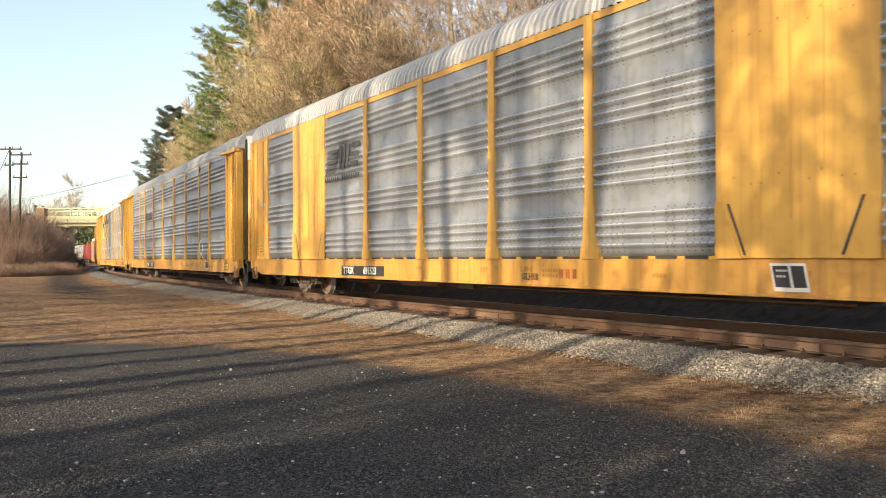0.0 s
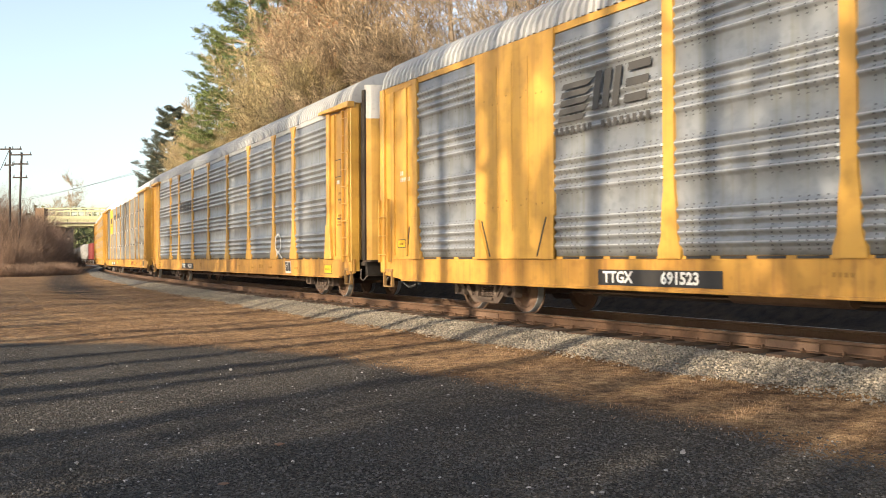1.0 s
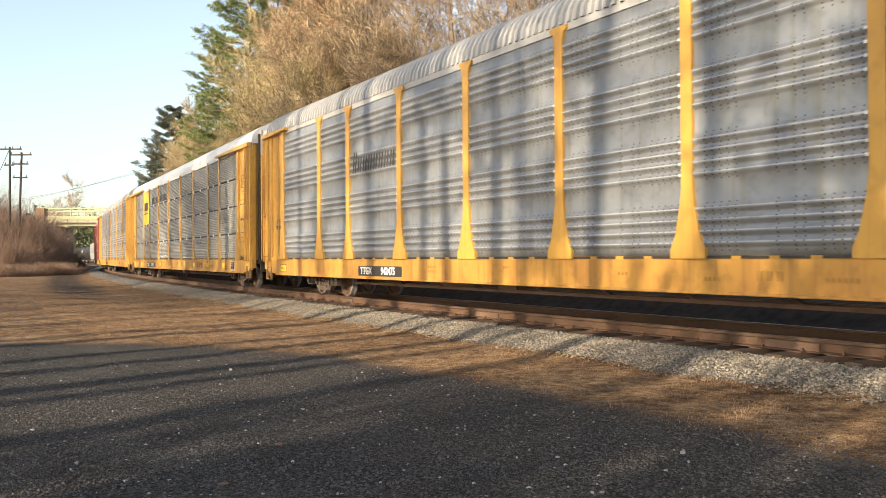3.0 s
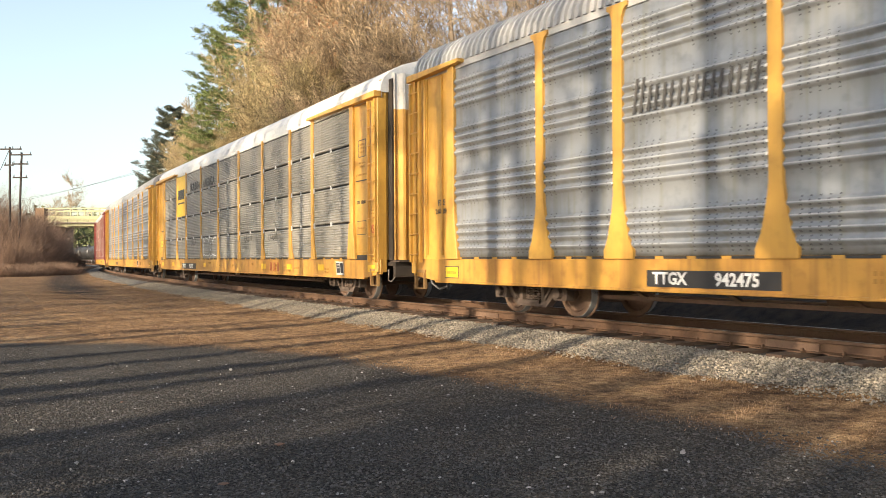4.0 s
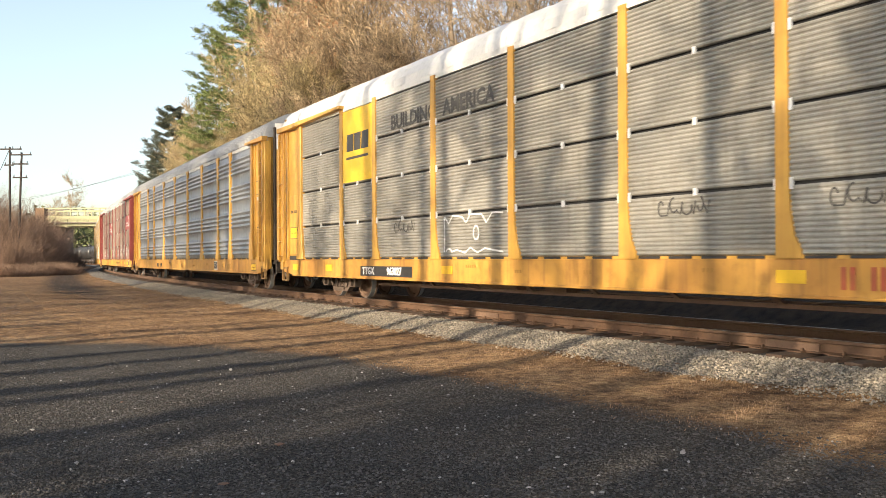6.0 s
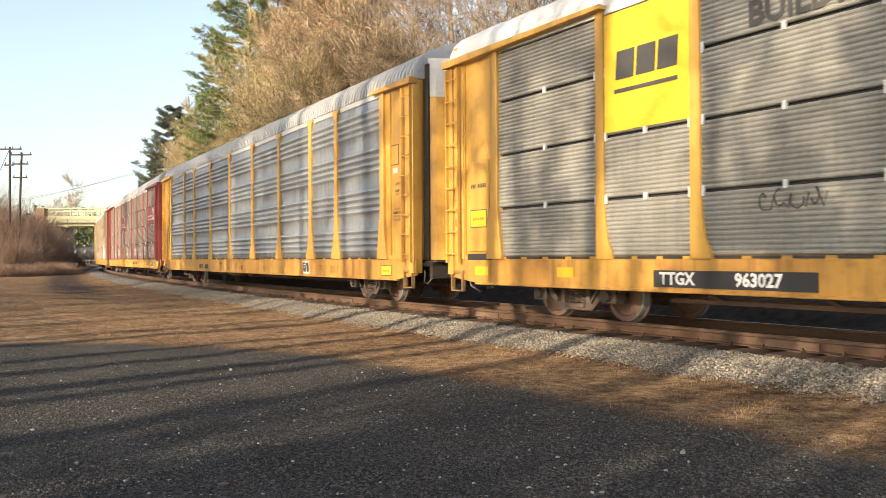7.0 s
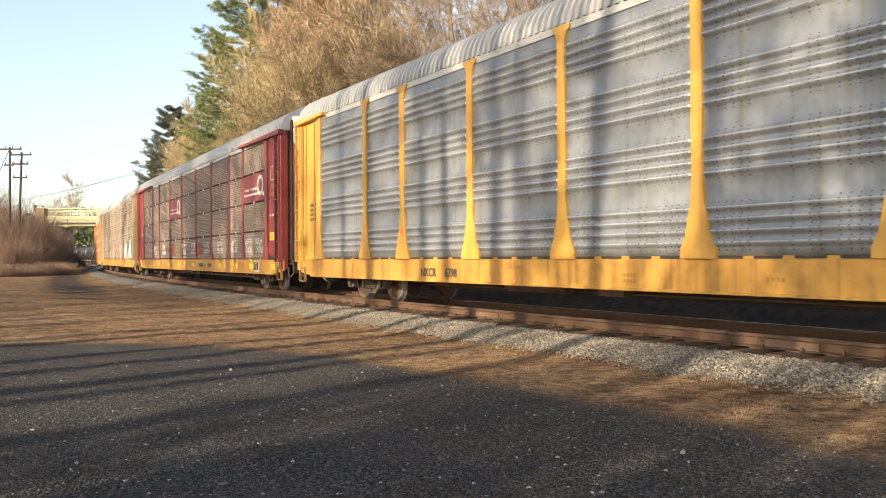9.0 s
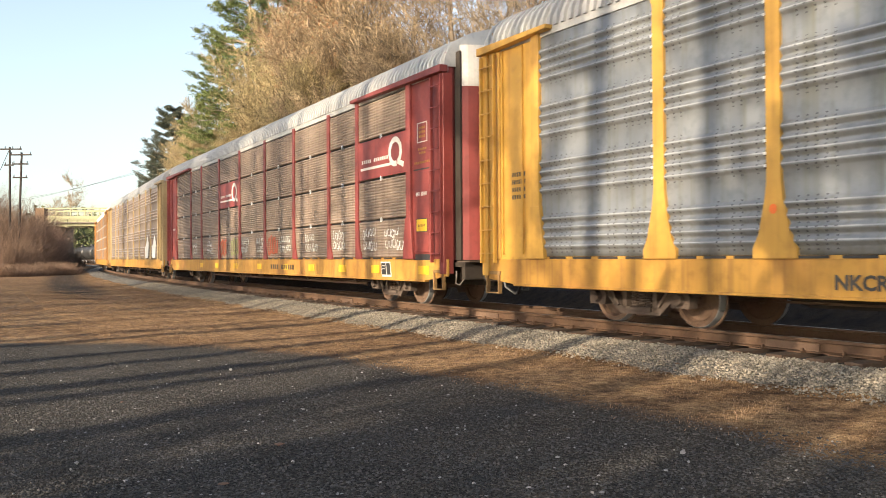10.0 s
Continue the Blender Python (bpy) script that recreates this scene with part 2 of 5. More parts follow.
def ground_z(s, lat, x, y):
    a = abs(lat)
    if a < 1.32:
        z = -0.235
    else:
        z = -0.235 - 0.16 * smooth(1.7, 2.9, a) + 0.0
    if a > 1.4:
        z += 0.025 * wob(x, y, 1.1) * smooth(1.3, 2.5, a) + 0.05 * wob(x, y, 0.23) * smooth(3, 8, a)
    # the rise beyond the rails is added to block light under the cars
    z += 0.05 * smooth(5, 12, lat) + 0.75 * smooth(2.2, 4.2, -lat)
    base = GRADE * max(-260.0, min(30.0, s))
    # bank of brush on the camera's side, and rising woodland behind the line
    z += 1.3 * smooth(6, 26, -lat) * smooth(60, 20, s)
    z += 4.6 * smooth(7.5, 16, lat) * smooth(-72, -95, s) + 1.2 * smooth(14, 30, lat) * smooth(-35, -70, s)
    return base + z


def build_ground():
    lats = [-75, -60, -45, -34, -26, -20, -15, -11, -8, -6, -4.6, -3.6, -3.0, -2.6, -2.2, -1.8, -1.4, -1.0, -0.5, 0, 0.5, 1.0]
    lats += [1.3 + 0.2 * i for i in range(30)]
    lats += [7.5 + 0.45 * i for i in range(30)] + [21.5, 23.5, 26, 30, 36, 44, 54, 66]
    ss = [-330, -300, -270, -240, -215, -195, -180, -168, -156, -146, -136, -128] + [-122 + 3.0 * i for i in range(24)]
    ss += [-50 + 1.0 * i for i in range(35)] + [-15 + 0.35 * i for i in range(112)] + [25.5, 28, 31, 35, 40, 47, 55, 65, 80]
    verts, bal, lot, dirt_and_shade = [], [], [], []
    for s in ss:
        for lat in lats:
            p, _ = line(s, lat)
            z = ground_z(s, lat, p.x, p.y)
            verts.append((p.x, p.y, z))
            bal.append(smooth(2.75, 2.25, lat + 0.35 * wob(p.x, p.y, 0.9)) * smooth(0.95, 1.15, lat))
            lot.append(smooth(-0.45, 0.45, lot_side(p.x, p.y) + 0.8 * wob(p.x, p.y, 0.35) + 0.3 * wob(p.x, p.y, 1.7)))
            band = math.exp(-((lat - 6.4 - 0.03 * s) / 1.3) ** 2) * smooth(-14, -24, s)
            # bare dirt road, plus the train's shade laid in as dark ground
            dirt_and_shade.append(max(band, smooth(1.0, 0.6, lat) * smooth(-30, -12, lat)))
    k, n = len(lats), len(ss)
    faces = [[a * k + i, (a + 1) * k + i, (a + 1) * k + i + 1, a * k + i + 1] for a in range(n - 1) for i in range(k - 1)]
    rim = [i for i in range(k)] + [a * k + k - 1 for a in range(1, n)] + [(n - 1) * k + i for i in range(k - 2, -1, -1)] + [a * k for a in range(n - 2, 0, -1)]
    cx, cy = line(-60)[0].xy
    start = len(verts)
    for far in (500.0, 4000.0):
        for j in rim:
            x, y, z = verts[j]
            d = math.hypot(x - cx, y - cy)
            q = max(far, d * 1.2) / d
            verts.append((cx + (x - cx) * q, cy + (y - cy) * q, -1.0))
            bal.append(0), lot.append(0), dirt_and_shade.append(0)
    m = len(rim)
    for j in range(m):
        i = (j + 1) % m
        faces.append([rim[j], rim[i], start + i, start + j])
        faces.append([start + j, start + i, start + m + i, start + m + j])
    me = bpy.data.meshes.new("ground")
    me.from_pydata(verts, [], faces)
    for nm, vals in (("ballast", bal), ("lot", lot), ("dirt_and_shade", dirt_and_shade)):
        at = me.attributes.new(nm, "FLOAT", "POINT")
        at.data.foreach_set("value", vals)
    me.polygons.foreach_set("use_smooth", [True] * len(me.polygons))
    me.materials.append(ground_material())
    me.update()
    bm = bmesh.new()
    bm.from_mesh(me)
    bmesh.ops.recalc_face_normals(bm, faces=bm.faces)
    if sum(f.normal.z for f in bm.faces) < 0:
        bmesh.ops.reverse_faces(bm, faces=bm.faces)
    bm.to_mesh(me)
    bm.free()
    return tagged(new("ground", me), "ground of dark gravel, dry grass and pale ballast", "ground", kind="structure")


def ground_material():
    m = bpy.data.materials.new("ground")
    m.use_nodes = True
    t = m.node_tree
    N, L = t.nodes, t.links
    b = N["Principled BSDF"]
    b.inputs["Roughness"].default_value = 0.92
    b.inputs["Specular IOR Level"].default_value = 0.25
    tc = N.new("ShaderNodeTexCoord")

    def nz(scale, detail=4.0, kind="ShaderNodeTexNoise"):
        n = N.new(kind)
        n.inputs["Scale"].default_value = scale
        if kind == "ShaderNodeTexNoise":
            n.inputs["Detail"].default_value = detail
        L.new(tc.outputs["Object"], n.inputs["Vector"])
        return n

    def ramp(src, stops):
        r = N.new("ShaderNodeValToRGB")
        e = r.color_ramp.elements
        while len(e) < len(stops):
            e.new(0.5)
        for el, (p, c) in zip(e, stops):
            el.position, el.color = p, (*c, 1)
        L.new(src, r.inputs[0])
        return r.outputs[0]

    def mix(fac, a, c):
        x = N.new("ShaderNodeMix")
        x.data_type = "RGBA"
        L.new(fac, x.inputs[0])
        L.new(a, x.inputs[6])
        L.new(c, x.inputs[7])
        return x.outputs[2]

    def mult(a, c, kind="MULTIPLY"):
        x = N.new("ShaderNodeMix")
        x.data_type, x.blend_type = "RGBA", kind
        x.inputs[0].default_value = 1.0
        L.new(a, x.inputs[6])
        L.new(c, x.inputs[7])
        return x.outputs[2]

    def zone(nm, noise_out, width=0.35):
        at = N.new("ShaderNodeAttribute")
        at.attribute_name = nm
        ad = N.new("ShaderNodeMath")
        ad.operation = "MULTIPLY_ADD"
        ad.inputs[1].default_value = 0.9
        L.new(noise_out, ad.inputs[0])
        L.new(at.outputs["Fac"], ad.inputs[2])
        r = N.new("ShaderNodeMapRange")
        r.inputs[1].default_value, r.inputs[2].default_value = 0.95 - width / 2, 0.95 + width / 2
        L.new(ad.outputs[0], r.inputs[0])
        return r.outputs[0]

    vor = nz(26, kind="ShaderNodeTexVoronoi")
    vsm = nz(62, kind="ShaderNodeTexVoronoi")
    coarse, mid, fine, tuft = nz(0.55), nz(4.5), nz(42), nz(11)
    grass = ramp(mid.outputs[0], ((0.3, (0.13, 0.085, 0.05)), (0.5, (0.31, 0.21, 0.115)), (0.72, (0.46, 0.34, 0.195))))
    grass = mult(grass, ramp(fine.outputs[0], ((0.32, (0.4, 0.37, 0.33)), (0.65, (1.2, 1.2, 1.2)))))
    grass = mult(grass, ramp(tuft.outputs[0], ((0.35, (0.55, 0.48, 0.42)), (0.6, (1.15, 1.12, 1.1)))))
    grass = mult(grass, ramp(coarse.outputs[0], ((0.35, (0.75, 0.66, 0.58)), (0.6, (1.2, 1.15, 1.1)))))
    gravel = ramp(vsm.outputs["Color"], ((0.12, (0.018, 0.017, 0.017)), (0.5, (0.049, 0.046, 0.043)), (0.8, (0.104, 0.097, 0.088)), (0.97, (0.24, 0.22, 0.20))))
    gravel = mult(gravel, ramp(coarse.outputs[0], ((0.3, (0.78, 0.75, 0.72)), (0.7, (1.22, 1.14, 1.02)))))
    stone = ramp(vor.outputs["Color"], ((0.1, (0.09, 0.085, 0.075)), (0.5, (0.20, 0.185, 0.16)), (0.9, (0.34, 0.31, 0.27))))
    # kept near black, so the colour itself carries the train's shade
    shaded_earth = ramp(mid.outputs[0], ((0.3, (0.022, 0.016, 0.012)), (0.7, (0.06, 0.042, 0.028))))
    col = mix(zone("dirt_and_shade", mid.outputs[0], 0.6), grass, shaded_earth)
    col = mix(zone("lot", mid.outputs[0], 0.75), col, gravel)
    col = mix(zone("ballast", mid.outputs[0], 0.25), col, stone)
    L.new(col, b.inputs["Base Color"])
    h = N.new("ShaderNodeMath")
    h.operation = "ADD"
    L.new(vsm.outputs["Distance"], h.inputs[0])
    L.new(fine.outputs[0], h.inputs[1])
    bp = N.new("ShaderNodeBump")
    bp.inputs["Strength"].default_value, bp.inputs["Distance"].default_value = 0.9, 0.035
    L.new(h.outputs[0], bp.inputs["Height"])
    L.new(bp.outputs[0], b.inputs["Normal"])
    return m


def strip(profile, s0, s1, step, smooth_it=False):
    """A closed profile of (lat, z) drawn along the track."""
    sh = Shape()
    n = max(2, int((s1 - s0) / step) + 1)
    k = len(profile)
    for i in range(n):
        s = s0 + (s1 - s0) * i / (n - 1)
        sh.v += [tuple(line(s, lat, z)[0]) for lat, z in profile]
    for a in range(n - 1):
        for i in range(k):
            j = (i + 1) % k
            sh.f.append([a * k + i, a * k + j, (a + 1) * k + j, (a + 1) * k + i])
    sh.f += [[i for i in range(k)], [(n - 1) * k + i for i in reversed(range(k))]]
    return sh


RAIL_PROFILE = ((-0.036, -0.004), (-0.036, -0.04), (-0.009, -0.052), (-0.009, -0.15), (-0.07, -0.165), (-0.07, -0.178), (0.07, -0.178), (0.07, -0.165), (0.009, -0.15), (0.009, -0.052), (0.036, -0.04), (0.036, -0.004), (0.026, 0.0), (-0.026, 0.0))


def build_track():
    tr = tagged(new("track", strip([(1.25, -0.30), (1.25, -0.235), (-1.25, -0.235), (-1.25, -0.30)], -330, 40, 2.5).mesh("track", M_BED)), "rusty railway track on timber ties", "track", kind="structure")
    for lat in (0.755, -0.755):
        part("rail", strip([(lat + a, z) for a, z in RAIL_PROFILE], -330, 40, 1.2), M_RAIL, tr, "rusty steel rail")
        part("rail_head", strip([(lat - 0.022, -0.001), (lat + 0.022, -0.001), (lat + 0.022, 0.0015), (lat - 0.022, 0.0015)], -330, 40, 1.2), M_SHINE, tr, "worn bright running surface")
    rr = random.Random(4)
    metie = Shape().box(-0.115, 0.115, -1.32, 1.32, -0.33, -0.182).mesh("tie", M_TIE)
    meplate = Shape().box(-0.10, 0.10, -0.17, 0.17, -0.182, -0.165).box(-0.08, -0.05, 0.08, 0.11, -0.165, -0.125).box(0.05, 0.08, -0.11, -0.08, -0.165, -0.125).mesh("tie_plate", M_RAIL)
    for i in range(150):
        s = 26 - i * 0.56
        p, h = line(s)
        m = Matrix.Translation(p) @ pose(0, rr.uniform(-0.06, 0.06), rr.uniform(-0.012, 0.006), 0, 0, math.degrees(h) + rr.uniform(-1.2, 1.2))
        t = part("tie", metie, M_TIE, tr, "", m)
        if i < 70:
            part("tie_plate", meplate, M_RAIL, t, "", pose(0, -0.755, 0))
    # rail joint bars
    for s in (10.2, 3.1, -3.9, -15.8):
        p, h = line(s, 0.755)
        part("joint_bar", Shape().prism([(-0.4, -0.155), (0.4, -0.155), (0.4, -0.06), (-0.4, -0.06)], -0.045, -0.012), M_RUST, tr, "bolted rail joint bar", Matrix.Translation(p) @ pose(0, 0, 0, 0, 0, math.degrees(h)))
    return tr


# bed colour is darkened for the shade beneath the cars
M_BED = material("shaded_ballast_bed", (0.034, 0.026, 0.020), (0.018, 0.014, 0.011), 0.95, 0, 3, 45, 0.8, 0.6, 40)
M_STONE = material("ballast_stone", (0.27, 0.235, 0.185), (0.16, 0.138, 0.108), 0.85, 0, 2.5, 30, 0.7, 0.2, 60, vary=0.5, island=True)
M_CHIP = material("dark_gravel_chip", (0.076, 0.071, 0.066), (0.036, 0.034, 0.032), 0.8, 0, 2.5, 30, 0.7, 0.2, 60, vary=0.5, island=True)
M_PALE = material("pale_gravel_chip", (0.33, 0.32, 0.30), (0.22, 0.21, 0.20), 0.8, 0, 2.5, 30, 0.6, 0.2, 60)
M_GRASS = material("dry_grass", (0.29, 0.185, 0.105), (0.17, 0.10, 0.055), 0.8, 0, 0.8, 4, 0.85, 0.0, vary=0.5, island=True)
M_LEAF = material("fallen_leaf", (0.20, 0.10, 0.05), (0.13, 0.07, 0.04), 0.7, 0, 2, 20, 0.7, 0.0)


def scatter(name, points, sizes, mat, label, category, flat=0.7, seed=1):
    """Many small irregular stones in one mesh."""
    rng = np.random.default_rng(seed)
    base = np.array([(0, 0, 1), (0.9, 0, 0.35), (0.28, 0.85, 0.4), (-0.75, 0.5, 0.3), (-0.7, -0.55, 0.35), (0.3, -0.85, 0.3), (0.5, 0.5, -0.6), (-0.6, 0, -0.7), (0.3, -0.6, -0.65)])
    tri = np.array([(0, 1, 2), (0, 2, 3), (0, 3, 4), (0, 4, 5), (0, 5, 1), (1, 6, 2), (2, 6, 3), (3, 6, 7), (3, 7, 4), (4, 7, 8), (4, 8, 5), (5, 8, 1), (1, 8, 6), (6, 8, 7)])
    n = len(points)
    v = base[None] * (1 + 0.35 * (rng.random((n, 9, 1)) - 0.5)) * np.array([1, 1, flat])
    v = v * (0.55 + 0.9 * rng.random((n, 1, 3)))
    a = rng.random(n) * 6.283
    c, s = np.cos(a)[:, None], np.sin(a)[:, None]
    v = np.stack([v[..., 0] * c - v[..., 1] * s, v[..., 0] * s + v[..., 1] * c, v[..., 2]], -1)
    v = v * np.asarray(sizes)[:, None, None] + np.asarray(points)[:, None]
    f = (tri[None] + 9 * np.arange(n)[:, None, None]).reshape(-1, 3)
    me = bpy.data.meshes.new(name)
    me.from_pydata(v.reshape(-1, 3).tolist(), [], f.tolist())
    me.materials.append(mat)
    return tagged(new(name, me), label, category, kind="stuff")


def blades(name, points, heights, mat, label, seed=2, lean=0.8, width=0.005):
    rng = np.random.default_rng(seed)
    p = np.asarray(points)
    n = len(p)
    a = rng.random(n) * 6.283
    h = np.asarray(heights)
    tip = p + np.stack([np.cos(a) * h * lean * rng.random(n) * 1.6, np.sin(a) * h * lean * rng.random(n) * 1.6, h], -1)
    b = rng.random(n) * 6.283
    w = np.stack([np.cos(b), np.sin(b), 0 * b], -1) * width
    v = np.stack([p - w, p + w, tip], 1).reshape(-1, 3)
    f = np.arange(3 * n).reshape(-1, 3)
    me = bpy.data.meshes.new(name)
    me.from_pydata(v.tolist(), [], f.tolist())
    me.materials.append(mat)
    return tagged(new(name, me), label, "grass", kind="stuff")


def build_litter():
    rng = random.Random(8)
    pts, sz = [], []
    for _ in range(56000):
        s = 14.5 - 44 * rng.random() ** 1.6
        lat = 1.22 + 1.55 * rng.random()
        if rng.random() < smooth(2.2, 2.8, lat):
            continue
        p, _h = line(s, lat)
        z = ground_z(s, lat, p.x, p.y)
        pts.append((p.x, p.y, z + 0.004 + 0.02 * rng.random()))
        sz.append(rng.uniform(0.008, 0.021))
    scatter("ballast_stones", pts, sz, M_STONE, "loose pale crushed ballast stones beside the rail", "ballast", seed=3)
    pts, sz, pale, psz = [], [], [], []
    for _ in range(62000):
        d = 2.4 + 11.3 * rng.random() ** 1.25
        u = (rng.random() - 0.5) * 1.24
        x, y = d * u, d
        if lot_side(x, y) < rng.uniform(-0.5, 0.3) or rng.random() > smooth(2.3, 4.4, d) * smooth(0.62, 0.5, abs(u)):
            continue
        s = Y0  # nearest track station by projection
        s = (x * math.cos(THETA) + (y - Y0) * math.sin(THETA))
        lat = (x * math.sin(THETA) - (y - Y0) * math.cos(THETA))
        z = ground_z(s, lat, x, y)
        if rng.random() < 0.012:
            pale.append((x, y, z + 0.003)), psz.append(rng.uniform(0.006, 0.016))
        else:
            pts.append((x, y, z + 0.001)), sz.append(rng.uniform(0.006, 0.015))
    scatter("gravel_chips", pts, sz, M_CHIP, "dark crushed gravel chips on the lot", "gravel", seed=4)
    scatter("pale_gravel_chips", pale, psz, M_PALE, "scattered pale stones on the dark gravel", "gravel", seed=5)
    pts, hh = [], []
    for _ in range(200000):
        if rng.random() < 0.72:
            s, lat = 16 - 40 * rng.random(), 2.35 + 5.5 * rng.random()
        else:
            s, lat = -5 - 60 * rng.random() ** 1.3, 2.5 + 15 * rng.random()
        p, _h = line(s, lat)
        if lot_side(p.x, p.y) > rng.uniform(-0.6, 0.35):
            continue
        if wob(p.x, p.y, 0.8) < rng.uniform(-0.55, 0.1):
            continue
        pts.append((p.x, p.y, ground_z(s, lat, p.x, p.y) - 0.005))
        hh.append(rng.uniform(0.008, 0.034) * (1.0 if lat < 6 else 1.5) * (0.6 + 0.9 * max(0, wob(p.x, p.y, 2.1) + 0.3)))
    blades("dry_grass", pts, hh, M_GRASS, "short dry golden grass along the track")
    leaf = []
    for _ in range(260):
        x, y = rng.uniform(-9, 6), rng.uniform(4, 17)
        s = (x * math.cos(THETA) + (y - Y0) * math.sin(THETA))
        lat = (x * math.sin(THETA) - (y - Y0) * math.cos(THETA))
        if lat < 1.3 or (lot_side(x, y) > 0 and rng.random() < 0.93):
            continue
        leaf.append((x, y, ground_z(s, lat, x, y) + 0.008))
    scatter("fallen_leaves", leaf, [rng.uniform(0.02, 0.045) for _ in leaf], M_LEAF, "brown fallen leaves on the grass", "leaves", flat=0.15, seed=6)
    # two larger pale stones
    for (px, py), r in (((1207, 801), 0.024), ((408, 647), 0.024)):
        d = 1.46 * 1505 / (py - 446)
        x = (px - 784) / 1505 * d
        s = (x * math.cos(THETA) + (d - Y0) * math.sin(THETA))
        lat = (x * math.sin(THETA) - (d - Y0) * math.cos(THETA))
        sh = Shape()
        st = thing("stone", sh.lathe([(-0.5, 0.0), (-0.3, 0.7), (0.1, 0.95), (0.5, 0.5), (0.62, 0.0)], sides=7), M_PALE, "pale stone lying on the dark gravel", "stone")
        st.matrix_basis = Matrix.Translation((x, d, ground_z(s, lat, x, d) + r * 0.5)) @ Matrix.Diagonal((r, r, r * 0.8, 1))


# ------------------------------------------------------------------ bridge and poles
M_GIRDER = material("cream_green_girder", (0.34, 0.33, 0.18), (0.26, 0.25, 0.135), 0.6, 0, 0.6, 6, 0.6, 0.1, 20, streak=(0.21, 0.16, 0.085))
M_CONC = material("bridge_concrete", (0.24, 0.20, 0.16), (0.15, 0.125, 0.10), 0.85, 0, 0.6, 8, 0.7, 0.3, 20, streak=(0.22, 0.19, 0.16))
M_PIER = material("brown_pier", (0.22, 0.135, 0.075), (0.14, 0.085, 0.05), 0.85, 0, 0.6, 8, 0.7, 0.3, 20)
M_POLE = material("pole_timber", (0.05, 0.04, 0.034), (0.03, 0.024, 0.021), 0.9, 0, 0.8, 20, 0.7, 0.3, 30)


def bearing_x(px, d):
    return (px - 784) / 1505.5 * d


def bearing_z(py, d):
    return EYE_Z + (446.5 - py) / 1505.5 * d


def build_bridge():
    d = 150.0
    x0, x1 = bearing_x(74, d), bearing_x(330, d)
    zb, zt = bearing_z(398, d), bearing_z(366, d)
    br = tagged(new("road_bridge", Shape().box(x0, x1, d + 0.4, d + 8.6, zb + 0.45, zb + 0.9).mesh("road_bridge", M_CONC)), "road bridge with pale green railing over the railway", "bridge", kind="structure")
    for y in (d, d + 8.9):
        part("girder", Shape().box(x0, x1, y - 0.12, y + 0.12, zb, zb + 1.1).box(x0, x1, y - 0.28, y + 0.28, zb - 0.05, zb + 0.06).box(x0, x1, y - 0.28, y + 0.28, zb + 1.05, zb + 1.15), M_GIRDER, br, "pale painted steel girder")
        sf = Shape()
        for i in range(14):
            x = x0 + (x1 - x0) * (i + 0.5) / 14
            sf.box(x - 0.05, x + 0.05, y - 0.25, y - 0.12, zb, zb + 1.1)
        part("stiffener", sf, M_GIRDER, br)
        part("parapet", Shape().box(x0, x1, y - 0.3, y + 0.3, zb + 1.15, zb + 1.75), M_GIRDER, br, "pale green parapet beam")
        part("top_rail", Shape().box(x0, x1, y - 0.08, y + 0.08, zt - 0.22, zt), M_GIRDER, br)
        part("mid_rail", Shape().box(x0, x1, y - 0.05, y + 0.05, zt - 0.75, zt - 0.63), M_GIRDER, br)
        for i in range(11):
            x = x0 + (x1 - x0) * i / 10
            part("railing_post", Shape().box(x - 0.1, x + 0.1, y - 0.1, y + 0.1, zb + 1.75, zt - 0.22), M_GIRDER, br)
    part("pipe", Shape().tube([(x0, d - 0.5, zb + 0.5), (x1, d - 0.5, zb + 0.5)], 0.13, 8), M_CONC, br)
    xa = bearing_x(88, d)
    part("abutment", Shape().box(x0 - 3, xa, d - 1.0, d + 9.6, -2, zb - 0.06), M_CONC, br, "stained concrete abutment")
    part("end_pier", Shape().box(x0 - 0.9, x0 + 0.7, d - 0.7, d + 0.9, zb - 0.06, zt - 0.1), M_PIER, br)
    xb = bearing_x(262, d)
    part("abutment", Shape().box(xb, xb + 6, d - 1.0, d + 9.6, -2, zb - 0.06), M_CONC, br, "stained concrete abutment")


def build_pole(px, top, d, arms, lean=0.0):
    x, zt = bearing_x(px, d), bearing_z(top, d)
    zg = -0.9
    p = thing("utility_pole", Shape().tube([(0, 0, 0), (lean * 0.5, 0, (zt - zg) / 2), (lean, 0, zt - zg)], 0.15, 8, 0.10), M_POLE, "dark timber utility pole with crossarms", "utility pole", "utility poles")
    p.matrix_basis = Matrix.Translation((x, d, zg))
    for z, w, k in arms:
        zz = zt - zg - z
        xx = lean * zz / (zt - zg)
        part("crossarm", Shape().box(xx - w / 2, xx + w / 2, -0.22, -0.12, zz - 0.07, zz + 0.07), M_POLE, p)
        for i in range(k):
            q = xx - w / 2 + 0.12 + (w - 0.24) * i / max(1, k - 1)
            part("insulator", Shape().tube([(q, -0.17, zz + 0.07), (q, -0.17, zz + 0.3)], 0.05, 6, 0.035), M_POLE, p)
    return p


def wire(a, b, sag, r=0.02):
    pts = []
    for i in range(13):
        u = i / 12
        q = Vector(a).lerp(Vector(b), u)
        q.z -= 4 * sag * u * (1 - u)
        pts.append(tuple(q))
    return thing("overhead_wire", Shape().tube(pts, r, 4), M_BLACK, "thin dark overhead wire between the poles", "wire", "overhead wires")


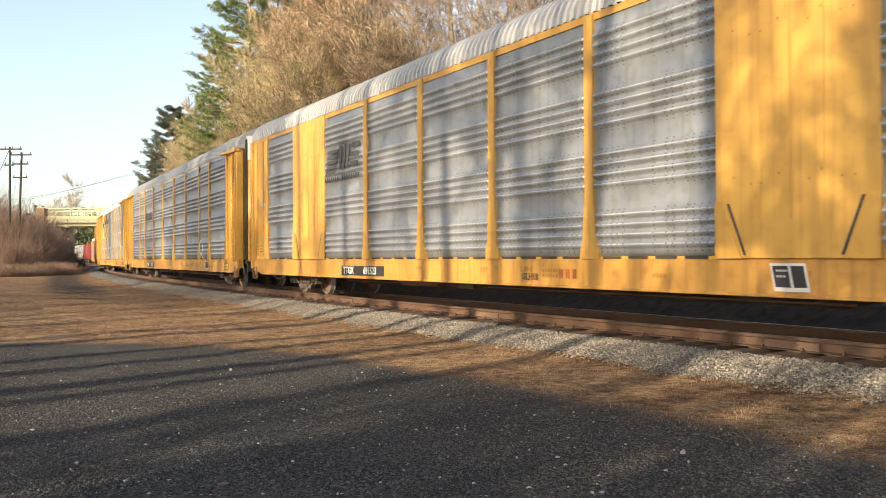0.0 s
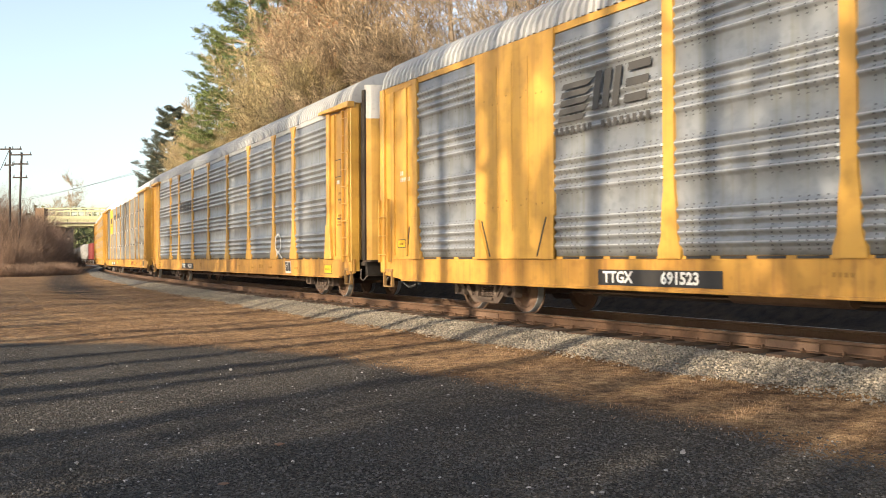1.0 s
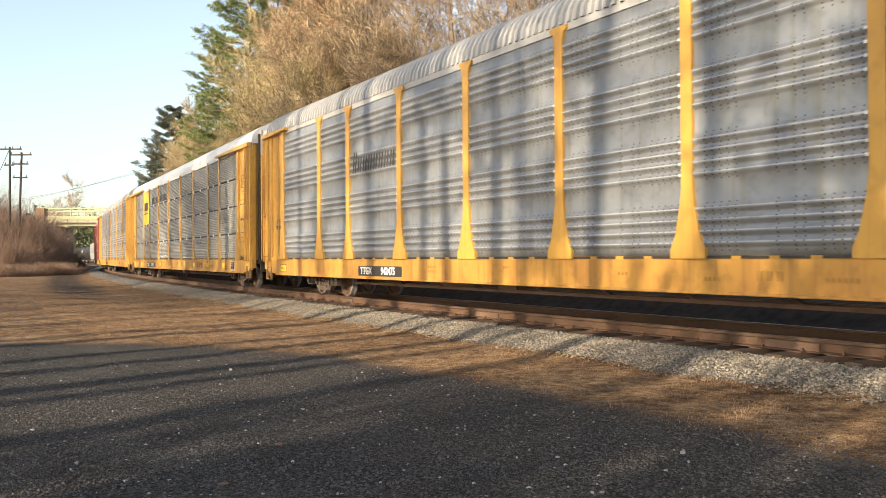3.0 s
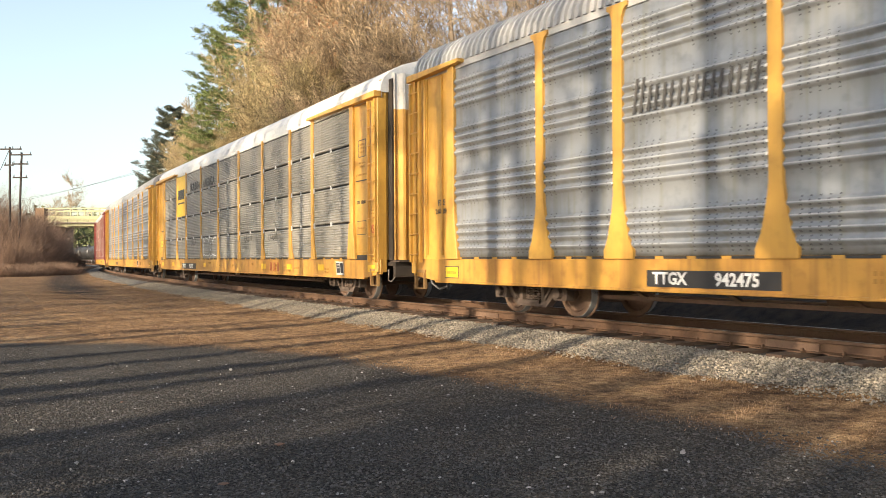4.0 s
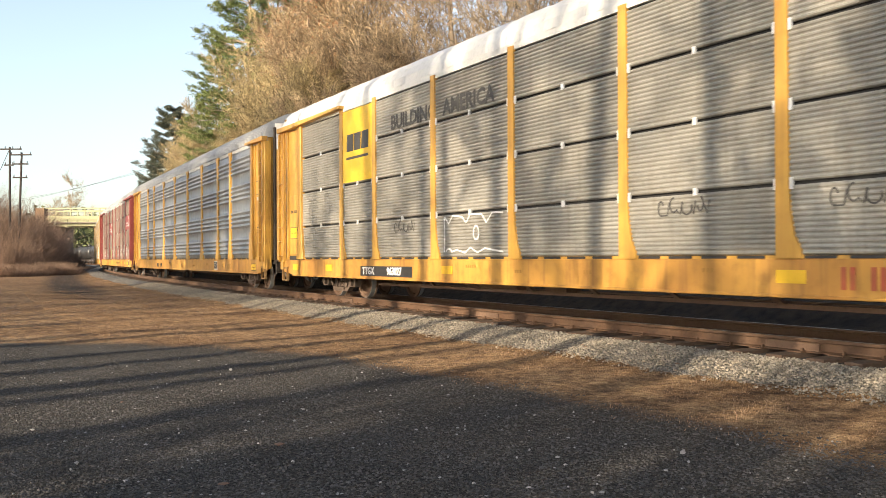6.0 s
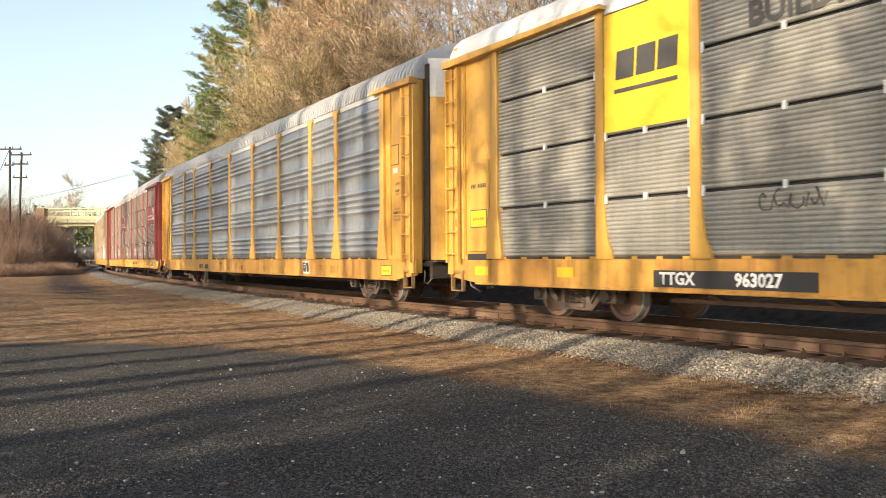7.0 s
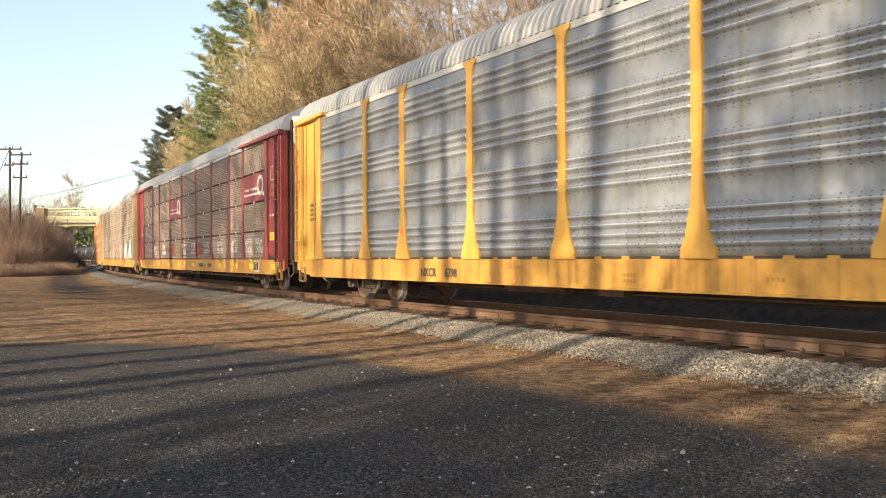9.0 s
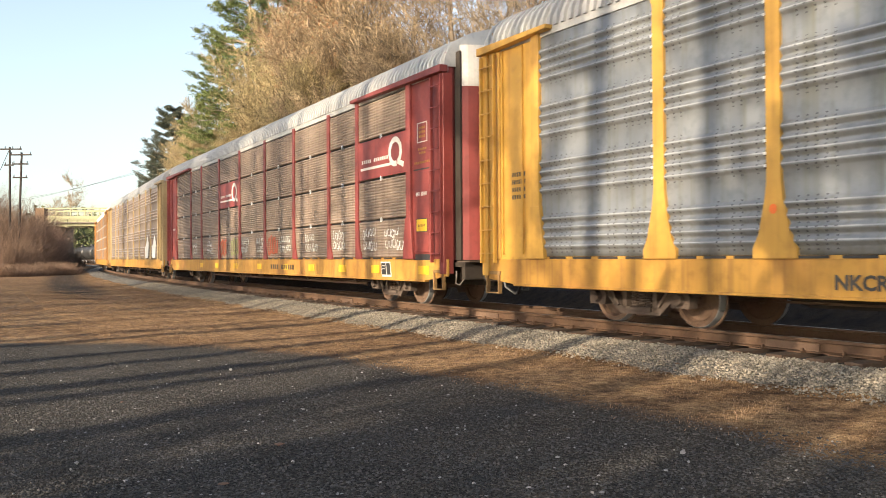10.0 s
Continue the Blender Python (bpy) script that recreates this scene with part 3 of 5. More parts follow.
def build_poles():
    d = 88.0
    build_pole(17.5, 258, d, ((0.25, 2.6, 4), (1.9, 1.0, 2)))
    build_pole(31, 268, d, ((0.25, 2.2, 3), (1.2, 1.6, 3), (2.6, 1.5, 2)), 0.45)
    build_pole(305, 268, 95.0, ((0.5, 1.8, 3), (1.1, 1.5, 2)))
    tr = thing("pole_brace", Shape().tube([(bearing_x(0, d), d, bearing_z(300, d)), (bearing_x(17, d), d, bearing_z(262, d))], 0.03, 5), M_BLACK, "thin stay wire on a utility pole", "wire", "overhead wires")
    for z0, z1 in ((360, 283), (355, 288)):
        wire((bearing_x(-70, 150), 160, bearing_z(z0 + 2, 160)), (bearing_x(305, 95.0), 95.0, bearing_z(z1, 95)), 0.6)
    for k in range(4):
        wire((bearing_x(305, 95.0), 95.0, bearing_z(278 + 3 * k, 95)), (bearing_x(245, 150), 150, bearing_z(291 + 3 * k, 150)), 0.4)


build_ground()
build_track()
build_litter()
build_bridge()
build_poles()

# ------------------------------------------------------------------ rail cars
# A car's own space: x forward, the camera's side is -y, z = 0 at the rail tops.
HL, HW, EAVE, PB = 13.2, 1.56, 4.85, 1.06
GROUPS = tuple(1.225 + 0.93 * g + 0.153 * i for g in range(4) for i in range(4))
POSTS = (-8.83, -6.95, -4.2, -1.42, 1.45, 4.22, 6.95, 8.82)
WHEEL_R = 0.42
PARTS = {}


def shared(key, build, name, mat):
    if key not in PARTS:
        PARTS[key] = build().mesh(name, mat)
    return PARTS[key]


def ridged_panel(w, z0, z1):
    """A sheet of width w with groups of pressed ridges, its face at y = 0 towards -y."""
    prof = [(0.03, z0), (0.0, z0 + 0.004)]
    bright = []
    for g in GROUPS:
        if z0 + 0.1 < g < z1 - 0.1:
            for k in range(9):
                a = 2 * math.pi * k / 8
                prof.append((-0.046 * (0.5 - 0.5 * math.cos(a)) ** 0.8, g - 0.072 + 0.144 * k / 8))
            # the narrow strip just above each crest gets the lighter steel
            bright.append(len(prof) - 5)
    prof += [(0.0, z1 - 0.004), (0.03, z1)]
    s = Shape().sweep(prof, (-w / 2, w / 2))
    s.f = [list(reversed(q)) for q in s.f]
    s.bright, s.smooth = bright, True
    return s


def fine_panel(w, z0, z1):
    """A sheet with close horizontal corrugation."""
    n = int((z1 - z0) / 0.062)
    h = (z1 - z0) / n
    prof = [(0.03, z0)]
    for i in range(n):
        a = z0 + i * h
        prof += [(0.0, a + 0.08 * h), (-0.017, a + 0.34 * h), (-0.017, a + 0.62 * h), (0.0, a + 0.9 * h)]
    prof.append((0.03, z1))
    s = Shape().sweep(prof, (-w / 2, w / 2))
    s.f = [list(reversed(q)) for q in s.f]
    return s


def flared_post(foot, head, w=0.2, z0=1.02, z1=EAVE - 0.03):
    """An upright strip that widens into a foot, and with head also at its top."""
    h = w / 2
    right = [(foot / 2, z0), (foot / 2, z0 + 0.12), (foot * 0.36, z0 + 0.30), (h + 0.03, z0 + 0.72), (h, z0 + 0.95)]
    if head:
        right += [(h, z1 - 0.22), (h + 0.05, z1 - 0.1), (0.22, z1 - 0.06)]
        right += [(0.22, z1)]
    else:
        right += [(h, z1)]
    out = right + [(-x, z) for x, z in reversed(right)]
    return Shape().prism(out, -0.054, 0.02)


def leg_post(w=0.17, z0=1.02, z1=EAVE - 0.05):
    """An upright with a curved leg that leans to one side."""
    h = w / 2
    out = [(-h - 0.02, z0), (0.26, z0), (0.25, z0 + 0.1), (0.16, z0 + 0.28), (h + 0.02, z0 + 0.6), (h, z0 + 0.9), (h, z1), (-h, z1)]
    return Shape().prism(out, -0.04, 0.02)


def ladder(z0, z1, w=0.36, step=0.42):
    s = Shape()
    for x in (-w / 2, w / 2):
        s.box(x - 0.022, x + 0.022, -0.06, 0.0, z0, z1)
    z = z0 + 0.2
    while z < z1 - 0.08:
        s.tube([(-w / 2, -0.005, z), (-w / 2, -0.075, z - 0.03), (w / 2, -0.075, z - 0.03), (w / 2, -0.005, z)], 0.014, 5)
        z += step
    return s


def roof_shape(high):
    """Half-arched roof; its sheet has cross ribs."""
    prof = [(HW - 0.0, EAVE), (HW - 0.03, EAVE + 0.18), (HW - 0.12, EAVE + 0.36), (HW - 0.30, EAVE + 0.52), (HW - 0.62, EAVE + 0.68), (0.55, EAVE + 0.80), (0, EAVE + 0.84)]
    full = prof + [(-y, z) for y, z in reversed(prof[:-1])]
    s = Shape()
    k = len(full)
    x, up, first = -HL, False, True
    pitch_x = 0.09 if high else 0.55
    rows = []
    while x < HL - 0.01:
        for dx, d in ((0, 0), (0.5, 0), (0.56, 0.055), (0.94, 0.055)):
            rows.append((min(x + dx * pitch_x * 2, HL), d if high else d * 0.3))
        x += pitch_x * 2
    rows.append((HL, 0))
    for x, d in rows:
        s.v += [(x, y * (1 + d / 1.6), z + d * (z - EAVE) / 0.84) for y, z in full]
    for a in range(len(rows) - 1):
        for i in range(k - 1):
            s.f.append([a * k + i, a * k + i + 1, (a + 1) * k + i + 1, (a + 1) * k + i])
    m = (len(rows) - 1) * k
    s.f += [[i for i in range(k)], [m + i for i in reversed(range(k))]]
    return s


def bent_door(rib):
    """The folding end door: it bulges outwards in plan. Local x outwards."""
    s = Shape()
    n = 48 if rib else 18
    pts = []
    for i in range(n + 1):
        y = -1.32 + 2.64 * i / n
        x = 0.50 * math.sqrt(max(0.0, 1 - (y / 1.45) ** 2))
        if rib and i % 4 in (2, 3):
            x -= 0.075
        pts.append((x, y))
    return s, pts


def end_door(rib, z0, z1):
    s, pts = bent_door(rib)
    k = len(pts)
    s.v = [(x, y, z0) for x, y in pts] + [(x, y, z1) for x, y in pts]
    s.f = [[i, i + 1, k + i + 1, k + i] for i in range(k - 1)] + [list(reversed(range(k))), [k + i for i in range(k)]]
    return s


def side_frame():
    """A cast truck side frame with its two windows, outside the wheels; centre at the bolster."""
    s = Shape()
    top = [(-1.12, 0.50), (-1.12, 0.62), (-0.62, 0.66), (-0.45, 0.76), (0.45, 0.76), (0.62, 0.66), (1.12, 0.62), (1.12, 0.50), (0.98, 0.44), (0.74, 0.44), (0.66, 0.54), (0.40, 0.62), (-0.40, 0.62), (-0.66, 0.54), (-0.74, 0.44), (-0.98, 0.44)]
    s.prism(list(reversed(top))[::-1][::-1], -0.08, 0.08)
    s.prism([(-0.78, 0.50), (-0.42, 0.17), (0.42, 0.17), (0.78, 0.50), (0.66, 0.56), (0.36, 0.28), (-0.36, 0.28), (-0.66, 0.56)], -0.07, 0.07)
    s.box(-0.36, -0.27, -0.07, 0.07, 0.25, 0.64)
    s.box(0.27, 0.36, -0.07, 0.07, 0.25, 0.64)
    for x in (-0.865, 0.865):
        s.prism([(x - 0.17, 0.30), (x + 0.17, 0.30), (x + 0.19, 0.46), (x + 0.13, 0.56), (x - 0.13, 0.56), (x - 0.19, 0.46)], -0.13, 0.04)
        s.tube([(x, -0.12, 0.42), (x, -0.20, 0.42)], 0.095, 10, 0.08)
        s.box(x - 0.12, x + 0.12, -0.10, 0.0, 0.55, 0.62)
    s.tube([(0.42, -0.10, 0.30), (0.62, -0.10, 0.56)], 0.025, 6)
    s.tube([(-0.42, -0.10, 0.30), (-0.56, -0.10, 0.50)], 0.025, 6)
    s.box(-0.30, 0.30, -0.12, -0.05, 0.60, 0.70)
    s.box(-0.26, 0.26, -0.11, 0.0, 0.22, 0.27)
    return s


def spring_pack():
    s = Shape()
    for x in (-0.15, 0.0, 0.15):
        prof = []
        for i in range(6):
            z = 0.29 + i * 0.045
            prof += [(z, 0.050), (z + 0.018, 0.068), (z + 0.03, 0.068), (z + 0.04, 0.050)]
        n = len(s.v)
        sides = 8
        for a, r in prof:
            s.v += [(x + r * math.cos(6.283 * j / sides), r * math.sin(6.283 * j / sides), a) for j in range(sides)]
        for i in range(len(prof) - 1):
            s.f += [[n + i * sides + j, n + i * sides + (j + 1) % sides, n + (i + 1) * sides + (j + 1) % sides, n + (i + 1) * sides + j] for j in range(sides)]
    return s


def wheelset():
    s = Shape()
    for sg in (-1, 1):
        y = 0.715 * sg
        prof = [(0.07, 0.0), (0.07, 0.10), (0.035, 0.13), (0.03, 0.30), (0.075, 0.335), (0.075, 0.405), (0.06, 0.415), (-0.05, 0.42), (-0.055, 0.445), (-0.08, 0.445), (-0.085, 0.36), (-0.05, 0.33), (-0.05, 0.12), (-0.1, 0.09), (-0.1, 0.0)]
        n = len(s.f)
        s.lathe([(y + a * sg, r) for a, r in prof], sides=32)
        s.bright = list(s.bright) + [n + i * 32 + j for i in (5, 6) for j in range(32)]
        for j in range(3):
            a = 2.094 * j
            s.tube([(0.055 * math.cos(a), y + 0.07 * sg, 0.055 * math.sin(a)), (0.055 * math.cos(a), y + 0.095 * sg, 0.055 * math.sin(a))], 0.018, 6)
    s.lathe([(-1.02, 0.0), (-1.02, 0.075), (1.02, 0.075), (1.02, 0.0)], sides=10)
    return s


def tread():
    s = Shape()
    for sg in (-1, 1):
        s.lathe([(sg * (0.715 + 0.076), 0.402), (sg * (0.715 + 0.072), 0.4165), (sg * (0.715 - 0.04), 0.4215)], sides=32)
    return s


WHEELS = []


def truck(car, x):
    t = part("truck", shared("bolster", lambda: Shape().box(-0.24, 0.24, -1.0, 1.0, 0.40, 0.62).box(-0.4, 0.4, -0.25, 0.25, 0.5, 0.74), "truck", M_DARK), M_DARK, car, "rusty cast steel two-axle truck", pose(x, 0, 0))
    for sg in (-1, 1):
        part("side_frame", shared("side_frame", side_frame, "side_frame", M_TRUCK), M_TRUCK, t, "", pose(0, sg * 1.02, 0, 0, 0, 0 if sg < 0 else 180))
        part("spring", shared("spring", spring_pack, "spring", M_TRUCK), M_TRUCK, t, "", pose(0, sg * 1.02, 0))
    for dx in (-0.865, 0.865):
        w = part("wheelset", shared("wheelset", wheelset, "wheelset", M_RUST), M_RUST, t, "steel wheels on one axle with bright rims", pose(dx, 0, WHEEL_R))
        WHEELS.append((w, dx))
    return t


def coupler(sign):
    s = Shape()
    x = HL * sign
    s.box(min(x - 0.6 * sign, x + 0.55 * sign), max(x - 0.6 * sign, x + 0.55 * sign), -0.09, 0.09, 0.70, 0.88)
    s.box(min(x + 0.45 * sign, x + 0.78 * sign), max(x + 0.45 * sign, x + 0.78 * sign), -0.17, 0.15, 0.66, 0.93)
    return s


def bars(car, name, x0, x1, z0, z1, mat, groups, y, label=""):
    """A row of plain upright bars in word groups, the size of worn lettering."""
    total = sum(groups) + 1.2 * (len(groups) - 1)
    w = (x1 - x0) / total
    me = shared(("bar", round(w, 3), round(z1 - z0, 3), mat.name), lambda: Shape().box(-0.30 * w, 0.26 * w, -0.003, 0.002, 0, z1 - z0), name, mat)
    x = x0
    for g in groups:
        for _ in range(g):
            part(name, me, mat, car, label, pose(x + 0.48 * w, y, z0))
            x += w
        x += 1.2 * w


def plate(car, name, x0, x1, z0, z1, mat, y, label="", slant=0.0):
    if name == "safety_decal":
        part("decal_border", Shape().box(x0 - 0.018, x1 + 0.018, y - 0.002, y + 0.003, z0 - 0.018, z1 + 0.018), M_LETTER, car)
        bars(car, "decal_bar", x0 + 0.06, x1 - 0.06, (z0 + z1) / 2 - 0.03, (z0 + z1) / 2 + 0.02, M_FAINT, (5,), y - 0.005)
    if name == "sheet_notice" and mat is M_FAINT:
        f = Shape().box(x0, x1, y - 0.004, y + 0.002, z0, z0 + 0.02).box(x0, x1, y - 0.004, y + 0.002, z1 - 0.02, z1)
        f.box(x0, x0 + 0.02, y - 0.004, y + 0.002, z0 + 0.02, z1 - 0.02).box(x1 - 0.02, x1, y - 0.004, y + 0.002, z0 + 0.02, z1 - 0.02)
        return part("notice_outline", f, M_LETTER, car)
    return part(name, Shape().prism([(x0, z0), (x1, z0), (x1 - slant, z1), (x0 - slant, z1)], y - 0.004, y + 0.002), mat, car, label)


def ring(car, name, x, z, rx, rz, r, mat, y, label="", a0=0.0, a1=6.2832, tail=()):
    """A stroke bent round in the side's plane."""
    s = Shape()
    pts = [(x + rx * math.cos(a0 + (a1 - a0) * i / 24), z + rz * math.sin(a0 + (a1 - a0) * i / 24)) for i in range(25)] + list(tail)
    n = len(pts)
    for i in range(n):
        a, b = Vector(pts[max(i - 1, 0)]), Vector(pts[min(i + 1, n - 1)])
        d = (b - a).normalized() if (b - a).length > 1e-6 else Vector((1, 0))
        q = Vector((-d.y, d.x)) * r
        s.v += [(pts[i][0] + q.x, y, pts[i][1] + q.y), (pts[i][0] - q.x, y, pts[i][1] - q.y)]
    s.f = [[2 * i, 2 * i + 1, 2 * i + 3, 2 * i + 2] for i in range(n - 1)]
    return part(name, s, mat, car, label)


def end_bay_details(car, name, style, e, paint):
    """Pressed edges, a raised ladder plate, seams and worn stencils on one end bay of the near side."""
    y = -HW
    xa, xb = sorted((e * 12.68, e * 13.0))
    if name != "wide":
        part("ladder_plate", Shape().box(xa, xb, y - 0.03, y, 1.02, EAVE - 0.10), paint, car, "", None, 0.005)
    for q in (12.02, 12.60) if style == "ridged" else (12.62,):
        x = e * q
        part("flange", Shape().box(x - 0.016, x + 0.016, y - 0.035, y, 1.10, EAVE - 0.14), paint, car)
    if style == "fine":
        xa, xb = sorted((e * 11.78, e * 12.56))
        if e > 0:
            part("bay_seam", Shape().box(xa, xb, y - 0.006, y + 0.002, 2.885, 2.915), M_BLACK, car)
        part("bay_recess", Shape().box(xa, xb, y - 0.016, y + 0.002, 1.00, 1.12), M_BLACK, car)
        part("bay_door", Shape().box(xa + 0.06, xb - 0.06, y - 0.022, y, 1.2, 2.84).box(xa + 0.02, xb - 0.02, y - 0.035, y, 1.16, 1.2), paint, car, "", None, 0.005)
        xc = (xa + xb) / 2
        bars(car, "stencil", xc - 0.25, xc + 0.25, 2.34, 2.42, M_LETTER if name != "red" else M_WHITE, (3, 5), y - 0.024)
        if name == "fine":
            xr = e * 12.86
            ring(car, "warning_disc", xr, 1.72, 0.085, 0.085, 0.016, M_TTRED, y - 0.036, "faded red ring decal")
            part("disc_bar", Shape().prism([(xr - 0.06, 1.75), (xr - 0.04, 1.78), (xr + 0.06, 1.69), (xr + 0.04, 1.66)][::-1], y - 0.037, y - 0.031), M_TTRED, car)
            bars(car, "stencil", xr - 0.12, xr + 0.12, 2.06, 2.10, M_FAINT, (5,), y - 0.032)
            bars(car, "stencil", xr - 0.12, xr + 0.12, 2.13, 2.17, M_FAINT, (6,), y - 0.032)
        if e < 0:
            return
        for z, k in ((3.30, 5), (3.22, 4), (3.02, 9)):
            bars(car, "stencil", xc - 0.04 * k, xc + 0.04 * k, z, z + 0.045, M_FAINT, (k,), y - 0.003)
        f = Shape().box(xc - 0.22, xc + 0.22, y - 0.005, y + 0.002, 3.46, 3.48).box(xc - 0.22, xc + 0.22, y - 0.005, y + 0.002, 3.86, 3.88)
        f.box(xc - 0.22, xc - 0.20, y - 0.005, y + 0.002, 3.48, 3.86).box(xc + 0.20, xc + 0.22, y - 0.005, y + 0.002, 3.48, 3.86)
        part("notice_outline", f, M_LETTER if name != "red" else M_WHITE, car)
        for z in (3.56, 3.65, 3.74):
            bars(car, "stencil", xc - 0.15, xc + 0.15, z, z + 0.05, M_FAINT, (4,), y - 0.004)
    elif name == "grey" and e > 0:
        for i, (z, k) in enumerate(((2.66, 3), (2.50, 3), (2.10, 4), (2.02, 6), (1.94, 5), (1.86, 6), (2.42, 2))):
            bars(car, "stencil", 12.31 - 0.032 * k, 12.31 + 0.032 * k, z, z + 0.05, M_LETTER if i in (1, 3) else M_FAINT, (k,), y - 0.003)
    elif name == "wide" and e < 0:
        for z, k in ((2.84, 2), (2.70, 6)):
            bars(car, "stencil", -12.35, -12.35 + 0.075 * k, z, z + 0.09, M_WHITE, (k,), y - 0.003)
        for z in (2.3, 3.9):
            part("hinge_bracket", Shape().box(-HL - 0.10, -HL - 0.02, y - 0.02, y + 0.10, z, z + 0.42), M_RED, car, "dark red bracket", None, 0.01)
        for x, sgn in ((-11.85, 1),):
            part("gusset_slot", Shape().prism([(x - 0.24, 1.08), (x - 0.20, 1.08), (x - 0.08, 1.72), (x - 0.12, 1.72)], y - 0.006, y + 0.01), M_BLACK, car)


def rack_car(name, label, paint, panel_mat, style, roof_mat, roof_high, head, rib, deep=False, white_top=True, posts=POSTS):
    """An enclosed car carrier: sill, panels, posts, roof, ends, ladders, trucks and couplers."""
    car = tagged(new("autorack_car", Shape().box(-HL + 0.25, HL - 0.25, -HW + 0.12, HW - 0.12, 0.98, 1.05).mesh("autorack_car", M_DARK)), label, "rail car", "autorack train")
    for sg in (-1, 1):
        turn = pose(0, 0, 0, 0, 0, 0 if sg < 0 else 180)
        # side sill: a channel with a lip below and slots along its top
        z0 = 0.575
        sill = Shape().prism([(-HL, z0 + 0.10), (-HL + 0.9, z0), (HL - 0.9, z0), (HL, z0 + 0.10), (HL, 1.015), (-HL, 1.015)], -HW - 0.01, -HW + 0.05)
        sill.box(-HL + 0.9, HL - 0.9, -HW - 0.035, -HW + 0.08, z0 - 0.03, z0 + 0.012)
        part("side_sill", sill, M_SILL, car, "", turn, 0.008)
        edges = [-11.6] + list(posts) + [11.6]
        for a, b in zip(edges, edges[1:]):
            n = max(1, round((b - a) / 0.75))
            for i in range(n):
                c = a + 0.2 + (b - a - 0.4) * (i + 0.5) / n
                w = (b - a - 0.4) / n * 0.36
                w = round(w, 2)
                me = shared(("slot", w), lambda: Shape().box(-w, w, -HW - 0.016, -HW + 0.02, 1.018, 1.054), "deck_slot", M_BLACK)
                part("deck_slot", me, M_BLACK, car, "", turn @ pose(c, 0, 0))
        part("deck_rail", Shape().box(-HL + 0.3, HL - 0.3, -HW - 0.004, -HW + 0.06, 1.0151, 1.056), paint if name != "red" else M_SILL, car, "", turn)
        # panels between the posts
        ends = -11.55, 11.55
        cuts = [ends[0]] + list(posts) + [ends[1]]
        for i, (a, b) in enumerate(zip(cuts, cuts[1:])):
            if name == "wide" and i in (1, len(cuts) - 3):
                # a plain painted bay with pressed seams
                s = Shape().box(a - 0.1, b + 0.1, -HW - 0.05, -HW + 0.05, 1.02, EAVE - 0.02)
                for fx in (0.28, 0.5, 0.72):
                    part("seam", Shape().box(a + (b - a) * fx - 0.015, a + (b - a) * fx + 0.015, -HW - 0.058, -HW - 0.03, 1.5, EAVE - 0.35), paint, car, "", turn)
                part("painted_bay", s, paint, car, "", turn, 0.006)
                if sg < 0:
                    dots = Shape()
                    for zr in (1.95, 3.82):
                        for k in range(9):
                            q = a + 0.2 + (b - a - 0.4) * k / 8 + (0.05 if k % 2 else 0)
                            dots.box(q - 0.014, q + 0.014, -HW - 0.055, -HW - 0.04, zr - 0.014 + 0.1 * (k % 3 == 0), zr + 0.014 + 0.1 * (k % 3 == 0))
                    part("bolt_row", dots, M_FAINT, car, "small worn bolt heads")["kind"] = "stuff"
                for x, sgn in ((a - 0.1, 1), (b + 0.1, -1)):
                    out = [(x, 1.02), (x + sgn * 0.42, 1.02), (x + sgn * 0.12, 1.75), (x, 1.75)]
                    part("gusset", Shape().prism(out if sgn > 0 else [(p, q) for p, q in reversed(out)], -HW - 0.075, -HW), paint, car, "", turn)
                    q = x + sgn * 0.46
                    part("gusset_slot", Shape().prism([(q - 0.02, 1.06), (q + 0.02, 1.06), (q + 0.02 - sgn * 0.26, 1.72), (q - 0.02 - sgn * 0.26, 1.72)], -HW - 0.054, -HW - 0.04), M_BLACK, car, "", turn)
                continue
            w = round(b - a - 0.02, 2)
            c = (a + b) / 2
            if style == "ridged":
                me = shared(("ridged", w, panel_mat.name), lambda: ridged_panel(w, PB, 4.72), "panel", panel_mat)
                part("panel", me, panel_mat, car, "", turn @ pose(c, -HW, 0))
            else:
                for za, zb in ((PB, 1.90), (1.94, 2.855), (2.89, 3.81), (3.85, 4.70)):
                    me = shared(("fine", w, za, panel_mat.name), lambda: fine_panel(w, za, zb), "panel", panel_mat)
                    part("panel", me, panel_mat, car, "", turn @ pose(c, -HW, 0))
                for z in (1.92, 2.87, 3.83):
                    me = shared("seam_clip", lambda: Shape().box(-0.03, 0.03, -HW - 0.035, -HW, -0.05, 0.05), "seam_clip", M_BRIGHT)
                    part("seam_clip", me, M_BRIGHT, car, "", turn @ pose(c, 0, z))
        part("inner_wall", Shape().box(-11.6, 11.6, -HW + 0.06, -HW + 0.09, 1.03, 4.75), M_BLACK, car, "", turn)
        for x in posts:
            if name == "wide" and (x in (posts[0], posts[1], posts[-1], posts[-2])):
                continue
            if style == "ridged":
                me = shared(("post", head, deep, paint.name), lambda: flared_post(0.62 if head else 0.42, head), "post", paint)
                part("post", me, paint, car, "", turn @ pose(x, -HW, 0))
            else:
                me = shared(("leg", paint.name), leg_post, "post", paint)
                part("post", me, paint, car, "", turn @ pose(x, -HW, 0))
            if sg > 0 or name == "red":
                continue
            bolt = Shape()
